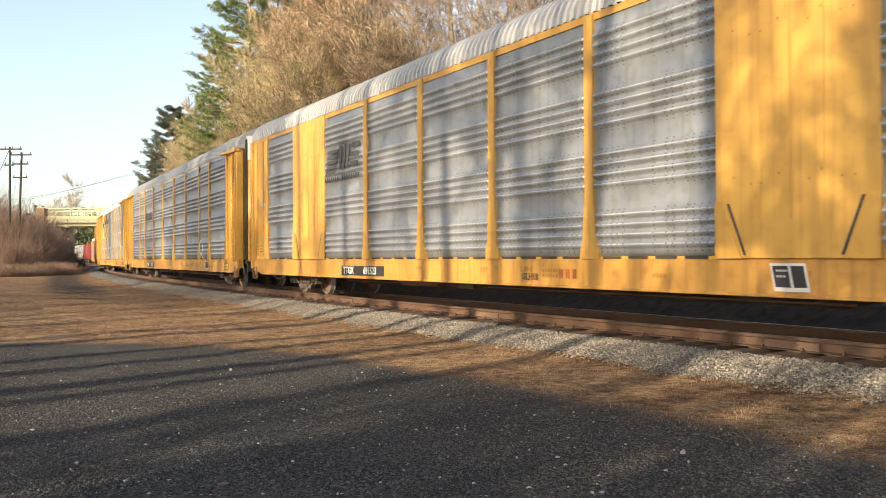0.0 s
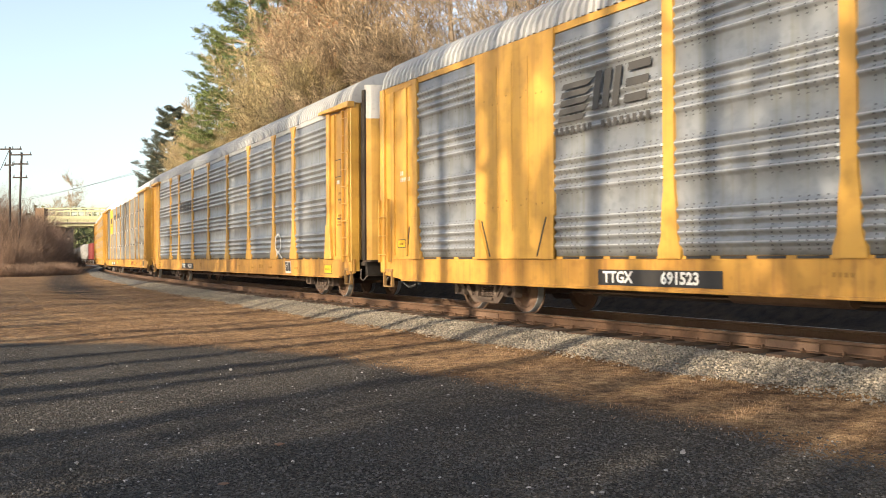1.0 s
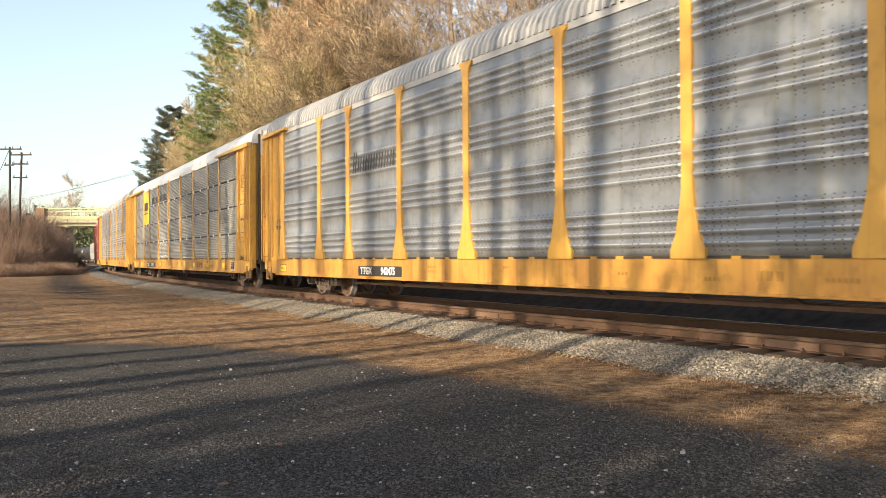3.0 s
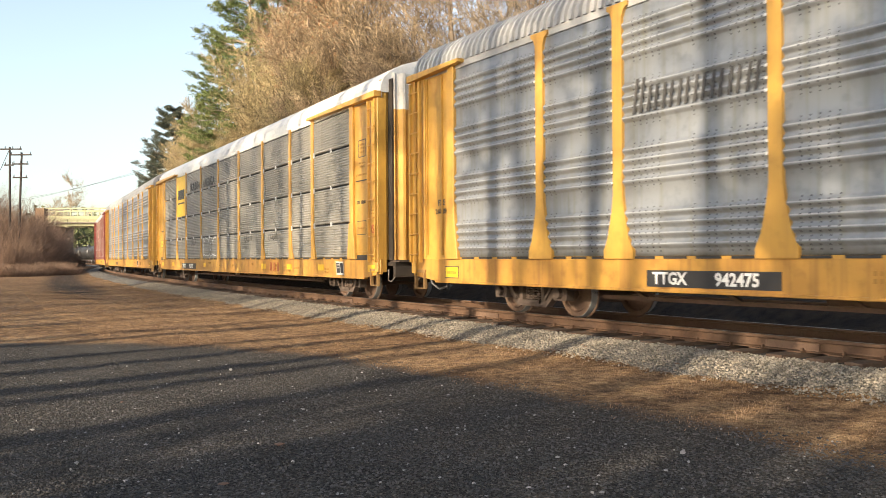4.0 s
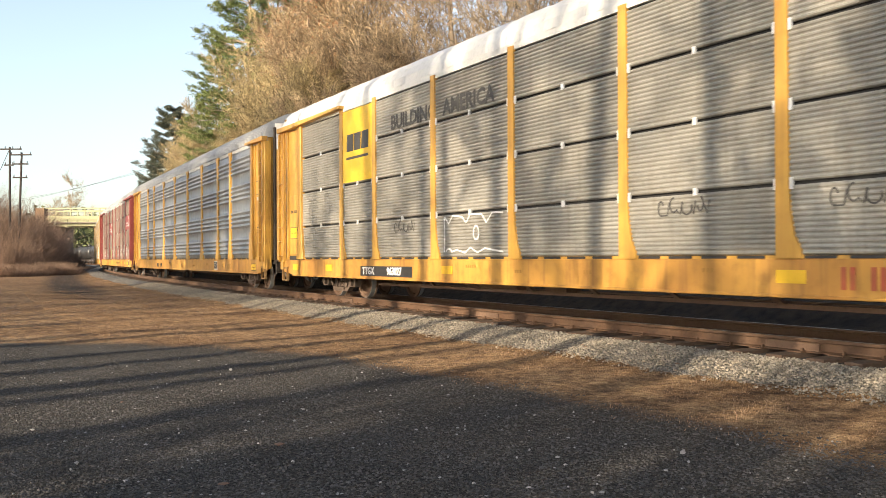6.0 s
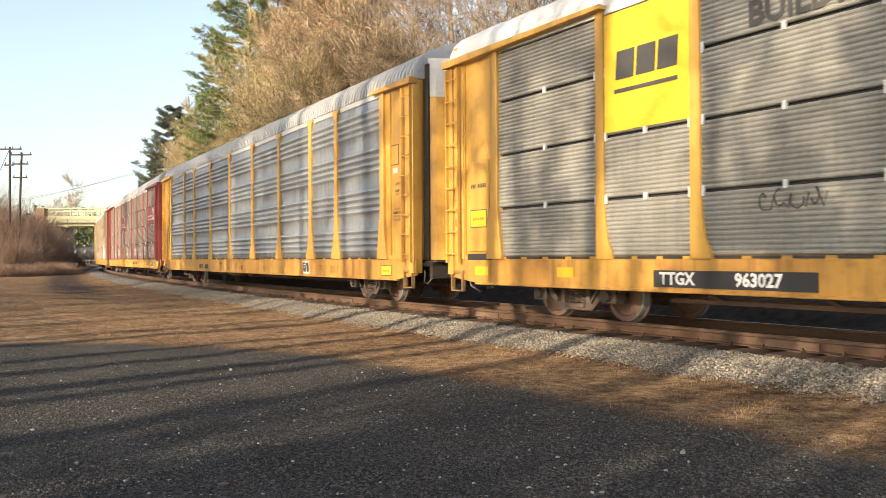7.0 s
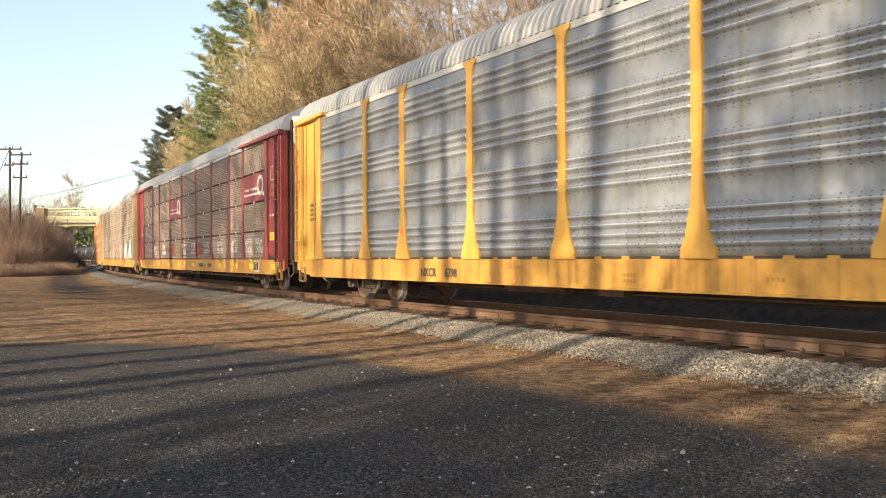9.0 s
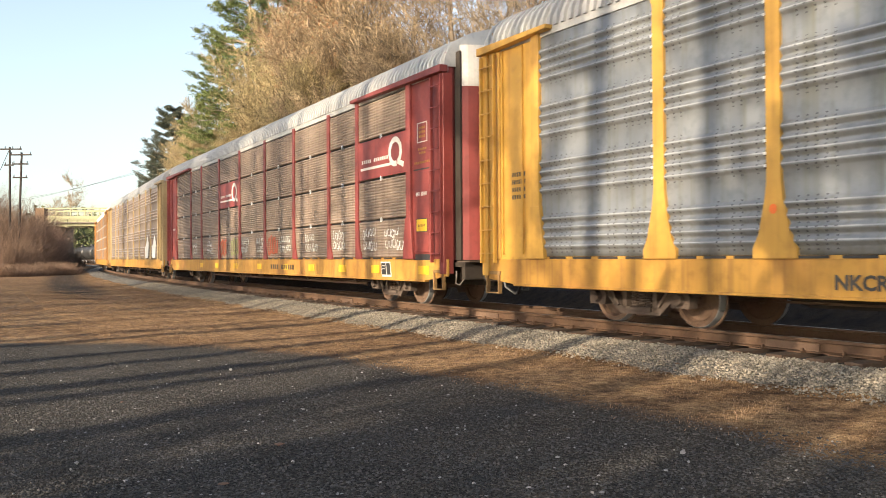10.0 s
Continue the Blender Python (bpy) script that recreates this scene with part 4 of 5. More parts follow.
            if style == "ridged":
                for g in GROUPS:
                    if g < 1.9 or (head and g > 4.3):
                        continue
                    bolt.box(x - 0.142, x - 0.108, -HW - 0.052, -HW, g - 0.015, g + 0.02)
            else:
                for zz in (1.92, 2.87, 3.83):
                    for q in (-0.115, 0.115):
                        bolt.box(x + q - 0.022, x + q + 0.022, -HW - 0.03, -HW, zz - 0.07, zz + 0.07)
            part("panel_clip", bolt, M_BRIGHT, car, "row of bright panel clips", turn)["kind"] = "stuff"
        # end bays, corner posts and ladders
        for e in (-1, 1):
            xs = sorted((e * 11.5, e * (HL - 0.06)))
            s = Shape().box(xs[0], xs[1], -HW + 0.0, -HW + 0.06, 1.02, EAVE - 0.02)
            part("end_bay", s, paint, car, "", turn, 0.006)
            xe = e * 11.62
            s = Shape().box(xe - 0.10, xe + 0.10, -HW - 0.065, -HW, 1.02, EAVE - 0.04)
            s.prism([(xe - 0.24, 1.02), (xe + 0.24, 1.02), (xe + 0.12, 1.9), (xe - 0.12, 1.9)], -HW - 0.08, -HW)
            part("end_post", s, paint, car, "", turn, 0.006)
            xc = e * (HL - 0.10)
            s = Shape().box(xc - 0.09, xc + 0.09, -HW - 0.07, -HW + 0.16, 0.72, EAVE - 0.02)
            part("corner_post", s, paint, car, "", turn, 0.01)
            if head or style == "fine":
                xs = sorted((e * (11.2 if head else 8.7), e * (HL + 0.02)))
                part("visor", Shape().prism([(xs[0], EAVE - 0.12 if e < 0 else EAVE - 0.05), (xs[1], EAVE - 0.05 if e < 0 else EAVE - 0.12), (xs[1], EAVE + 0.02), (xs[0], EAVE + 0.02)], -HW - 0.16, -HW + 0.03), paint, car, "", turn, 0.006)
            if sg < 0:
                end_bay_details(car, name, style, e, paint)
            zt = EAVE - 0.15 if name != "wide" else 2.35
            part("ladder", shared(("ladder", zt, paint.name), lambda: ladder(0.95, zt, 0.40), "ladder", paint), paint, car, "", turn @ pose(e * (HL - 0.25), -HW - 0.07, 0))
            # step stirrup of flat bar
            st = Shape()
            x = e * (HL - 0.30)
            st.box(x - 0.20, x - 0.165, -HW - 0.05, -HW + 0.02, 0.40, 0.76).box(x + 0.165, x + 0.20, -HW - 0.05, -HW + 0.02, 0.40, 0.76)
            st.box(x - 0.165, x + 0.165, -HW - 0.05, -HW + 0.03, 0.40, 0.425).box(x - 0.22, x + 0.22, -HW - 0.045, -HW + 0.01, 0.74, 0.80)
            part("step", st, M_STEP, car, "", turn)
    # top rail, roof
    for sg in (-1, 1):
        turn = pose(0, 0, 0, 0, 0, 0 if sg < 0 else 180)
        part("top_rail", Shape().box(-HL, HL, -HW - 0.012, -HW + 0.05, 4.73, EAVE), paint if name in ("wide",) else roof_mat, car, "", turn)
    part("roof", shared(("roof", roof_high, roof_mat.name), lambda: roof_shape(roof_high), "roof", roof_mat), roof_mat, car, "arched corrugated metal roof")
    # ends
    for e in (-1, 1):
        t = pose(e * (HL - 0.08), 0, 0, 0, 0, 0 if e > 0 else 180)
        lower = 4.45 if white_top else EAVE
        d = part("end_door", shared(("door", rib, lower, paint.name), lambda: end_door(rib, 1.0, lower), "end_door", paint), paint, car, "curved folding end door", t)
        if white_top:
            part("door_top", shared(("doortop", rib), lambda: end_door(rib, 4.452, EAVE + 0.42), "door_top", M_WHITE), M_WHITE, car, "white painted upper end door", t)
        if white_top and e > 0 and not rib:
            words("lettering", "EXCESS HEIGHT CAR", 0.125, M_LETTER, car, HL + 0.335, -0.95, 4.68, "black words on the white door top", 80)
        # dark strips stand in for the shadow between corner post and door
        for y in (-1.335, 1.295):
            part("door_gasket", Shape().box(-0.06, 0.235, y, y + 0.04, 1.0, EAVE + 0.3), M_DARK, car, "", t)
        if not rib:
            hatch = Shape().box(-0.01, 0.03, -0.33, 0.33, 1.22, 2.28)
            hatch.box(0.03, 0.045, -0.33, -0.29, 1.22, 2.28).box(0.03, 0.045, 0.29, 0.33, 1.22, 2.28).box(0.03, 0.045, -0.29, 0.29, 2.24, 2.28)
            part("door_hatch", hatch, paint, car, "", t @ pose(0.42, -0.55, 0, 0, 0, -19), 0.006)
            for zz, k in ((3.25, 10), (2.62, 8), (2.54, 9)):
                for q in range(k):
                    me = shared("door_stencil", lambda: Shape().box(0, 0.006, -0.018, 0.014, 0, 0.05), "stencil", M_FAINT)
                    part("stencil", me, M_FAINT, car, "", t @ pose(0.452, -0.55, zz, 0, 0, -19) @ pose(0, -0.25 + q * 0.05, 0))
        for y in (-1.4, 1.4):
            part("end_frame", Shape().box(-0.1, 0.02, y - 0.1, y + 0.1, 1.0, EAVE + 0.3), paint, car, "", t)
        part("end_platform", Shape().box(-0.3, 0.42, -1.35, 1.35, 0.86, 0.95).box(0.3, 0.42, -1.35, 1.35, 0.62, 0.95), M_DARK, car, "", t)
        part("coupler", coupler(e), M_RUST, car, "rusty knuckle coupler")
        hose = Shape().tube([(e * (HL + 0.30), -0.45, 0.70), (e * (HL + 0.42), -0.45, 0.45), (e * (HL + 0.6), -0.35, 0.33), (e * (HL + 0.78), -0.15, 0.42)], 0.03, 6)
        part("brake_hose", hose, M_BLACK, car)
        lever = Shape().tube([(e * (HL + 0.12), -1.42, 0.78), (e * (HL + 0.16), -1.44, 0.66), (e * (HL + 0.10), -1.42, 0.54), (e * (HL + 0.20), -1.40, 0.50), (e * (HL + 0.22), -1.3, 0.62), (e * (HL + 0.24), -0.35, 0.64)], 0.014, 5)
        part("uncoupling_lever", lever, M_SHINE, car)
        gear = Shape().box(-0.12, 0.28, -1.15, -0.85, 0.60, 0.84).box(-0.05, 0.34, -0.62, -0.30, 0.56, 0.80).tube([(0.1, -1.2, 0.86), (0.44, -0.9, 0.93)], 0.03, 6).box(0.0, 0.5, -1.3, -0.2, 0.955, 0.985)
        part("end_gear", gear, M_TRUCK, car, "", t)
    # underframe
    s = Shape().box(-HL + 0.2, HL - 0.2, -0.34, 0.34, 0.46, 0.98)
    for i in range(22):
        x = -HL + 0.9 + i * 1.17
        s.box(x - 0.04, x + 0.04, -HW + 0.1, HW - 0.1, 0.72, 0.98)
    part("centre_sill", s, M_DARK, car)
    if deep:
        part("belly_beam", Shape().prism([(-8.2, 0.62), (-7.3, 0.36), (7.3, 0.36), (8.2, 0.62)], -0.42, -0.35), M_DARK, car)
    else:
        s = Shape()
        for i in range(9):
            x = -7.2 + i * 1.8
            s.prism([(x - 0.30, 0.62), (x - 0.20, 0.62), (x + 0.22, 0.40), (x + 0.12, 0.40)], -0.98, -0.90)
        s.box(-8.0, 8.0, -0.97, -0.93, 0.37, 0.43)
        part("underframe_truss", s, M_RUST, car)
    s = Shape().tube([(-4.0, -0.8, 0.55), (-2.2, -0.8, 0.55)], 0.16, 10).box(-1.3, -0.7, -0.95, -0.6, 0.40, 0.72).tube([(-7.6, -0.7, 0.44), (7.6, -0.7, 0.44)], 0.018, 5)
    part("brake_gear", s, M_RUST, car)
    for x in (-10.02, 10.02) if name == "fine" else (-9.75, 9.75):
        truck(car, x)
    return car


FACE = -HW - 0.014          # the face of the sill
FP = -HW - 0.054            # the face of the ridges


def sill_data(car, seed, x_from=-9, x_to=11):
    """Small stencilled data along the sill, too worn to read."""
    r = random.Random(seed)
    x = x_from
    while x < x_to:
        n = r.choice((3, 4, 5, 6))
        z = r.uniform(0.72, 0.86)
        for row in range(r.choice((1, 1, 2))):
            bars(car, "stencil", x, x + n * 0.075, z - row * 0.085, z - row * 0.085 + 0.055, M_FAINT, (n,), FACE)
        if r.random() < 0.1:
            plate(car, "patch", x + 0.8, x + 1.3 + r.random() * 0.4, 0.66, 0.76 + r.random() * 0.1, M_FAINT, FACE + 0.001)
        x += r.uniform(1.5, 3.2)


def fleet_board(car, x0, x1, left, right, z0=0.62, z1=0.855, board=True):
    """The fleet mark on the sill: white on a black board, or black on the sill."""
    mat = M_GRAFF if board else M_LETTER
    if board:
        plate(car, "fleet_board", x0, x1, z0, z1, M_BLACK, FACE - 0.001, "black board with white fleet mark")
    words("lettering", left, 0.235, mat, car, x0 + 0.12, FACE - 0.008, z0 + 0.045)
    words("lettering", right, 0.235, mat, car, x0 + 0.06 + (x1 - x0) * 0.52, FACE - 0.008, z0 + 0.045)


def data_panel(car, x, z=0.62):
    """A maintenance stencil whose plate leans back a little."""
    lean = 0.07
    plate(car, "data_panel", x, x + 0.50, z, z + 0.34, M_WHITE, FACE - 0.001, "black and white maintenance stencil", lean)

    def field(x0, x1, z0, z1):
        a, b = x - lean * z0 / 0.34, x - lean * z1 / 0.34
        part("data_field", Shape().prism([(a + x0, z + z0), (a + x1, z + z0), (b + x1, z + z1), (b + x0, z + z1)], FACE - 0.009, FACE), M_BLACK, car)
    field(0.03, 0.25, 0.05, 0.31)
    field(0.29, 0.47, 0.05, 0.31)
    bars(car, "data_line", x + 0.03, x + 0.19, z + 0.24, z + 0.265, M_WHITE, (4,), FACE - 0.012)
    bars(car, "data_line", x + 0.03, x + 0.17, z + 0.17, z + 0.195, M_WHITE, (3,), FACE - 0.012)


def consist():
    cars = []
    # first: yellow and grey, with plain yellow bays
    pa = (-9.2, -7.08, -4.45, -1.75, 0.97, 3.7, 6.33, 8.4)
    a = rack_car("wide", "yellow and grey enclosed autorack car with corrugated roof", M_YELLOW, M_PANEL, "ridged", M_ROOF, True, False, False, deep=True, posts=pa)
    fleet_board(a, -5.95, -3.55, "TTGX", "691523")
    data_panel(a, 7.1)
    lg = Shape()
    for i in range(5):
        lg.prism([(-6.85 + i * 0.025, 3.22 + i * 0.13), (-6.25 + i * 0.03, 3.22 + i * 0.13), (-6.15 + i * 0.06, 3.31 + i * 0.13), (-6.82 + i * 0.03, 3.31 + i * 0.13)], FP - 0.006, FP)
    for x in (-6.02, -5.80, -5.58):
        lg.prism([(x, 3.32), (x + 0.14, 3.32), (x + 0.24, 3.90), (x + 0.10, 3.90)], FP - 0.006, FP)
    for z in (3.32, 3.55, 3.78):
        lg.prism([(-5.32 + (z - 3.32) * 0.2, z), (-4.86 + (z - 3.32) * 0.2, z), (-4.84 + (z - 3.32) * 0.2, z + 0.12), (-5.3 + (z - 3.32) * 0.2, z + 0.12)], FP - 0.006, FP)
    part("faded_emblem", lg, M_LETTER, a, "faded black striped emblem")
    bars(a, "emblem_bar", -6.95, -4.75, 3.03, 3.14, M_LETTER, (7, 8), FP - 0.004)
    words("lettering", "L 89-4", 0.13, M_FAINT, a, 1.82, FACE - 0.006, 0.80)
    words("lettering", "GLH18", 0.16, M_LETTER, a, 1.86, FACE - 0.006, 0.66)
    bars(a, "red_mark", 2.9, 3.35, 0.70, 0.85, M_TTRED, (2, 2, 2), FACE - 0.004, "faded red owner mark")
    plate(a, "safety_decal", -12.45, -12.15, 1.28, 1.43, M_DECAL, -HW - 0.004)
    sill_data(a, 3, -2, 10)
    cars.append(a)
    # second
    b = rack_car("grey", "yellow and grey enclosed autorack car with spray graffiti", M_YELLOW, M_PANEL, "ridged", M_ROOF, True, True, False)
    fleet_board(b, -6.4, -4.15, "TTGX", "942475")
    data_panel(b, 8.05)
    plate(b, "safety_decal", 11.25, 11.75, 0.66, 0.86, M_DECAL, FACE - 0.002, "yellow safety decal")
    plate(b, "safety_decal", -11.9, -11.45, 0.66, 0.86, M_DECAL, FACE - 0.002, "yellow safety decal")
    plate(b, "sheet_notice", 12.0, 12.4, 3.1, 3.55, M_FAINT, -HW - 0.002)
    plate(b, "sheet_notice", 12.12, 12.3, 2.92, 3.02, M_WHITE, -HW - 0.004)
    ring(b, "graffiti", 7.45, 1.50, 0.27, 0.27, 0.030, M_GRAFF, FP - 0.004, "white sprayed loop with a tail", 5.2, -1.0, ((7.34, 1.22), (7.3, 1.1), (7.42, 1.24), (7.6, 1.18), (7.72, 1.1), (7.86, 1.06)))
    for i in range(8):
        x = -6.62 + i * 0.285
        top = 3.62 if i == 0 else 3.48
        stroke = Shape()
        for q in (0.0, 0.13):
            stroke.prism([(x + q, 3.12), (x + q + 0.05, 3.12), (x + q + 0.05 + (top - 3.12) * 0.16, top), (x + q + (top - 3.12) * 0.16, top)], FP - 0.006, FP)
        part("name_stroke", stroke, M_LETTER, b, "faded dark owner mark")
    words("lettering", "FXE", 0.16, M_LETTER, b, -12.2, -HW - 0.006, 2.10)
    words("lettering", "210189", 0.14, M_LETTER, b, -12.3, -HW - 0.006, 1.93)
    bars(b, "owner_mark", 5.3, 5.75, 0.74, 0.86, M_FAINT, (3,), FACE - 0.003)
    sill_data(b, 5, -3, 10)
    cars.append(b)
    # third: four rows of fine panels
    c = rack_car("fine", "yellow autorack car with fine corrugated grey panels", M_YELLOW, M_PANEL2, "fine", M_WROOF, False, False, True)
    plate(c, "sign_board", -8.72, -7.05, 2.92, 4.70, M_DECAL, -HW - 0.03, "yellow sign board with a dark emblem")
    em = Shape()
    for x in (-8.47, -8.05, -7.63):
        em.prism([(x, 3.68), (x + 0.37, 3.68), (x + 0.40, 4.10), (x + 0.03, 4.10)], -HW - 0.042, -HW - 0.03)
    em.box(-8.5, -7.25, -HW - 0.042, -HW - 0.03, 3.48, 3.54)
    part("emblem", em, M_LETTER, c, "dark block emblem with an underline")
    words("lettering", "BUILDING", 0.44, M_LETTER, c, -6.1, -HW - 0.022, 3.93)
    words("lettering", "AMERICA", 0.44, M_LETTER, c, -3.8, -HW - 0.022, 3.93)
    fleet_board(c, -7.75, -5.15, "TTGX", "963027")
    bars(c, "red_mark", 4.95, 5.9, 0.66, 0.92, M_TTRED, (2, 2, 2), FACE - 0.004, "faded red owner mark")
    data_panel(c, 10.55)
    for x in (-3.9, 4.1, 6.6, 9.2, 12.5, -12.3, -9.9):
        plate(c, "safety_patch", x, x + 0.42, 0.72, 0.88, M_DECAL, FACE - 0.001)
    plate(c, "safety_decal", 11.92, 12.42, 1.62, 1.92, M_YELLOW, -HW - 0.024, "yellow safety decal")
    plate(c, "safety_decal", -12.42, -11.92, 1.62, 1.92, M_DECAL, -HW - 0.024, "yellow safety decal")
    for i, x in enumerate((-5.9, 2.2, 4.9)):
        for k in range(4):
            q = x + k * 0.24
            ring(c, "graffiti", q, 1.72 + 0.04 * (k % 2), 0.05 + 0.02 * (k % 3), 0.10, 0.012, M_LETTER, -HW - 0.022, "", 0.4 + k, 4.6 + k, ((q + 0.12, 1.62), (q + 0.16, 1.80)))
    spray = [(-3.75, 1.86), (-3.6, 1.72), (-3.45, 1.88), (-3.1, 1.84), (-2.95, 1.72), (-2.8, 1.88), (-2.4, 1.86), (-2.25, 1.70), (-2.05, 1.88), (-1.7, 1.86)]
    ring(c, "graffiti", -3.78, 1.5, 0.02, 0.34, 0.018, M_GRAFF, -HW - 0.022, "", -1.5, 1.5, spray)
    ring(c, "graffiti", -2.6, 1.52, 0.09, 0.13, 0.016, M_GRAFF, -HW - 0.022)
    ring(c, "graffiti", -3.6, 1.16, 0.1, 0.06, 0.016, M_GRAFF, -HW - 0.022, "", 3.1, 0.0, ((-3.3, 1.2), (-3.0, 1.14), (-2.8, 1.24), (-2.55, 1.14), (-2.3, 1.22), (-1.7, 1.15)))
    sill_data(c, 7, -3, 10)
    cars.append(c)
    # fourth
    d = rack_car("grey", "clean yellow and grey enclosed autorack car", M_YELLOW, M_PANEL, "ridged", M_ROOF, True, True, False, deep=True)
    fleet_board(d, -6.3, -4.3, "NKCR", "6798", board=False)
    data_panel(d, 6.3)
    plate(d, "safety_decal", 11.5, 12.0, 0.66, 0.86, M_DECAL, FACE - 0.002, "yellow safety decal")
    plate(d, "sheet_notice", 12.0, 12.4, 3.1, 3.55, M_FAINT, -HW - 0.002)
    plate(d, "sheet_notice", 12.12, 12.35, 2.92, 3.03, M_WHITE, -HW - 0.004)
    ring(d, "paint_spot", -6.95, 1.62, 0.025, 0.03, 0.03, M_SPOT, -HW - 0.066, "small orange paint spot")
    sill_data(d, 11, -3, 10)
    for i, z in enumerate((2.45, 2.32, 2.19, 2.06)):
        bars(d, "stencil", -12.35, -11.95, z, z + 0.075, M_LETTER, (6 if i != 1 else 8,), -HW - 0.004)
    cars.append(d)
    # fifth: dark red
    e = rack_car("red", "dark red autorack car with graffiti on weathered panels", M_RED, M_PANEL3, "fine", M_ROOF, True, False, False)
    for x0, x1 in ((8.92, 11.5), (-4.1, -1.5)):
        plate(e, "sign_board", x0, x1, 2.90, 3.80, M_RED, -HW - 0.03, "red sign board with a white emblem")
        xq = x1 - 0.55
        ring(e, "emblem", xq, 3.40, 0.28, 0.27, 0.06, M_WHITE, -HW - 0.037, "white ring emblem", 5.0, -1.1, ((xq + 0.12, 3.18), (xq + 0.42, 3.08)))
        bars(e, "emblem_bar", x0 + 0.2, xq - 0.35, 3.28, 3.36, M_WHITE, (5, 7), -HW - 0.036)
        plate(e, "emblem_stripe", x0 + 0.15, xq - 0.2, 3.12, 3.18, M_WHITE, -HW - 0.034)
    r = random.Random(21)
    for i, x in enumerate((10.4, 9.2, 7.3, 5.2, 3.0, 0.6, -1.2, -6.0, -8.4)):
        for row in range(2):
            for k in range(r.choice((4, 5))):
                x1, z1 = x + 0.05 * row + k * 0.19, 1.62 - row * 0.27 + r.uniform(-0.03, 0.03)
                ring(e, "graffiti", x1, z1, r.uniform(0.03, 0.07), r.uniform(0.07, 0.11), 0.012, M_GRAFF, -HW - 0.024, "", r.uniform(0, 3), r.uniform(3.5, 7), ((x1 + 0.07, z1 - 0.11), (x1 + 0.10, z1 + 0.08)))
    for x, m in ((1.9, M_TTRED), (-2.4, M_SPRAY), (-3.9, M_TTRED)):
        for k in range(4):
            x1 = x + 0.22 * k
            ring(e, "graffiti", x1, 1.42 + 0.07 * (k % 2), 0.13, 0.24, 0.045, m, -HW - 0.024, "faded sprayed letters", r.uniform(0, 3), r.uniform(3.5, 7), ((x1 + 0.10, 1.2), (x1 + 0.16, 1.62)))
    for x in (-7.2, -4.8, -2.2, 0.6, 3.2, 5.4, 7.6, 9.6, 12.0):
        plate(e, "safety_patch", x, x + 0.45, 0.70, 0.88, M_DECAL, FACE - 0.001)
    bars(e, "number_bar", 2.0, 4.2, 0.72, 0.86, M_LETTER, (4, 6), FACE - 0.004)
    data_panel(e, 10.2)
    plate(e, "safety_decal", 11.95, 12.4, 1.6, 1.85, M_DECAL, -HW - 0.024)
    cars.append(e)
    # sixth and seventh, further back
    f = rack_car("grey", "weathered tan autorack car with white sprayed patches", M_TAN, M_PANEL3, "ridged", M_ROOF, True, True, False)
    for x in (7.6, 10.2):
        part("graffiti", Shape().prism([(x - 0.6, 1.1), (x + 0.5, 1.1), (x + 0.7, 1.9), (x + 0.2, 2.3), (x - 0.3, 1.8), (x - 0.7, 1.7)], FP - 0.004, FP), M_GRAFF, f, "white sprayed patch")
    cars.append(f)
    g = rack_car("fine", "faded orange-yellow autorack car with fine panels", M_ORANGE, M_PANEL3, "fine", M_WROOF, False, False, True)
    cars.append(g)
    out = [(car, GAP0 + PITCH * (0.5 - i) + (0.24 if i > 3 else 0), 9.75) for i, car in enumerate(cars)]
    s = GAP0 - PITCH * 6 + 0.1
    out.append((box_car(), s - 8.6, 6.2))
    s -= 17.2
    out.append((hopper_car(), s - 8.2, 5.8))
    s -= 16.4
    tank = tank_car()
    for i in range(7):
        out.append((tank if i == 0 else copy_tank(tank), s - 8.6, 5.8))
        s -= 17.2
    return out


def base_car(label, category_mesh, name):
    return tagged(new(name, category_mesh), label, "rail car", "freight cars")


def far_running_gear(car, x):
    part("centre_sill", Shape().box(-7.9, 7.9, -0.3, 0.3, 0.6, 1.0), M_DARK, car)
    for e in (-1, 1):
        truck(car, e * x)


def box_car():
    b = Shape().box(-7.7, 7.7, -1.5, 1.5, 1.0, 4.4)
    for i in range(17):
        x = -7.6 + i * 0.95
        b.box(x - 0.05, x + 0.05, -1.55, 1.55, 1.0, 4.35)
    car = base_car("rust-red box car with ribbed sides", b.mesh("box_car", M_RED), "box_car")
    part("roof", Shape().sweep([(-1.55, 4.4), (0, 4.62), (1.55, 4.4)], [-7.75 + i * 0.5 for i in range(32)]), M_ROOF, car)
    part("door", Shape().box(-1.6, 1.6, -1.62, -1.5, 1.05, 4.2), M_RED, car)
    far_running_gear(car, 6.2)
    return car


def hopper_car():
    car = base_car("pale grey covered hopper car", Shape().prism([(-7.4, 2.3), (-5.6, 1.0), (5.6, 1.0), (7.4, 2.3), (7.4, 4.2), (-7.4, 4.2)], -1.5, 1.5).mesh("hopper_car", M_DULL), "hopper_car")
    part("roof", Shape().sweep([(-1.5, 4.2), (-0.9, 4.5), (0.9, 4.5), (1.5, 4.2)], (-7.4, 7.4)), M_DULL, car)
    for i in range(9):
        x = -6.8 + i * 1.7
        part("side_rib", Shape().box(x - 0.05, x + 0.05, -1.56, -1.5, 2.3, 4.2), M_DULL, car)
    far_running_gear(car, 5.8)
    return car


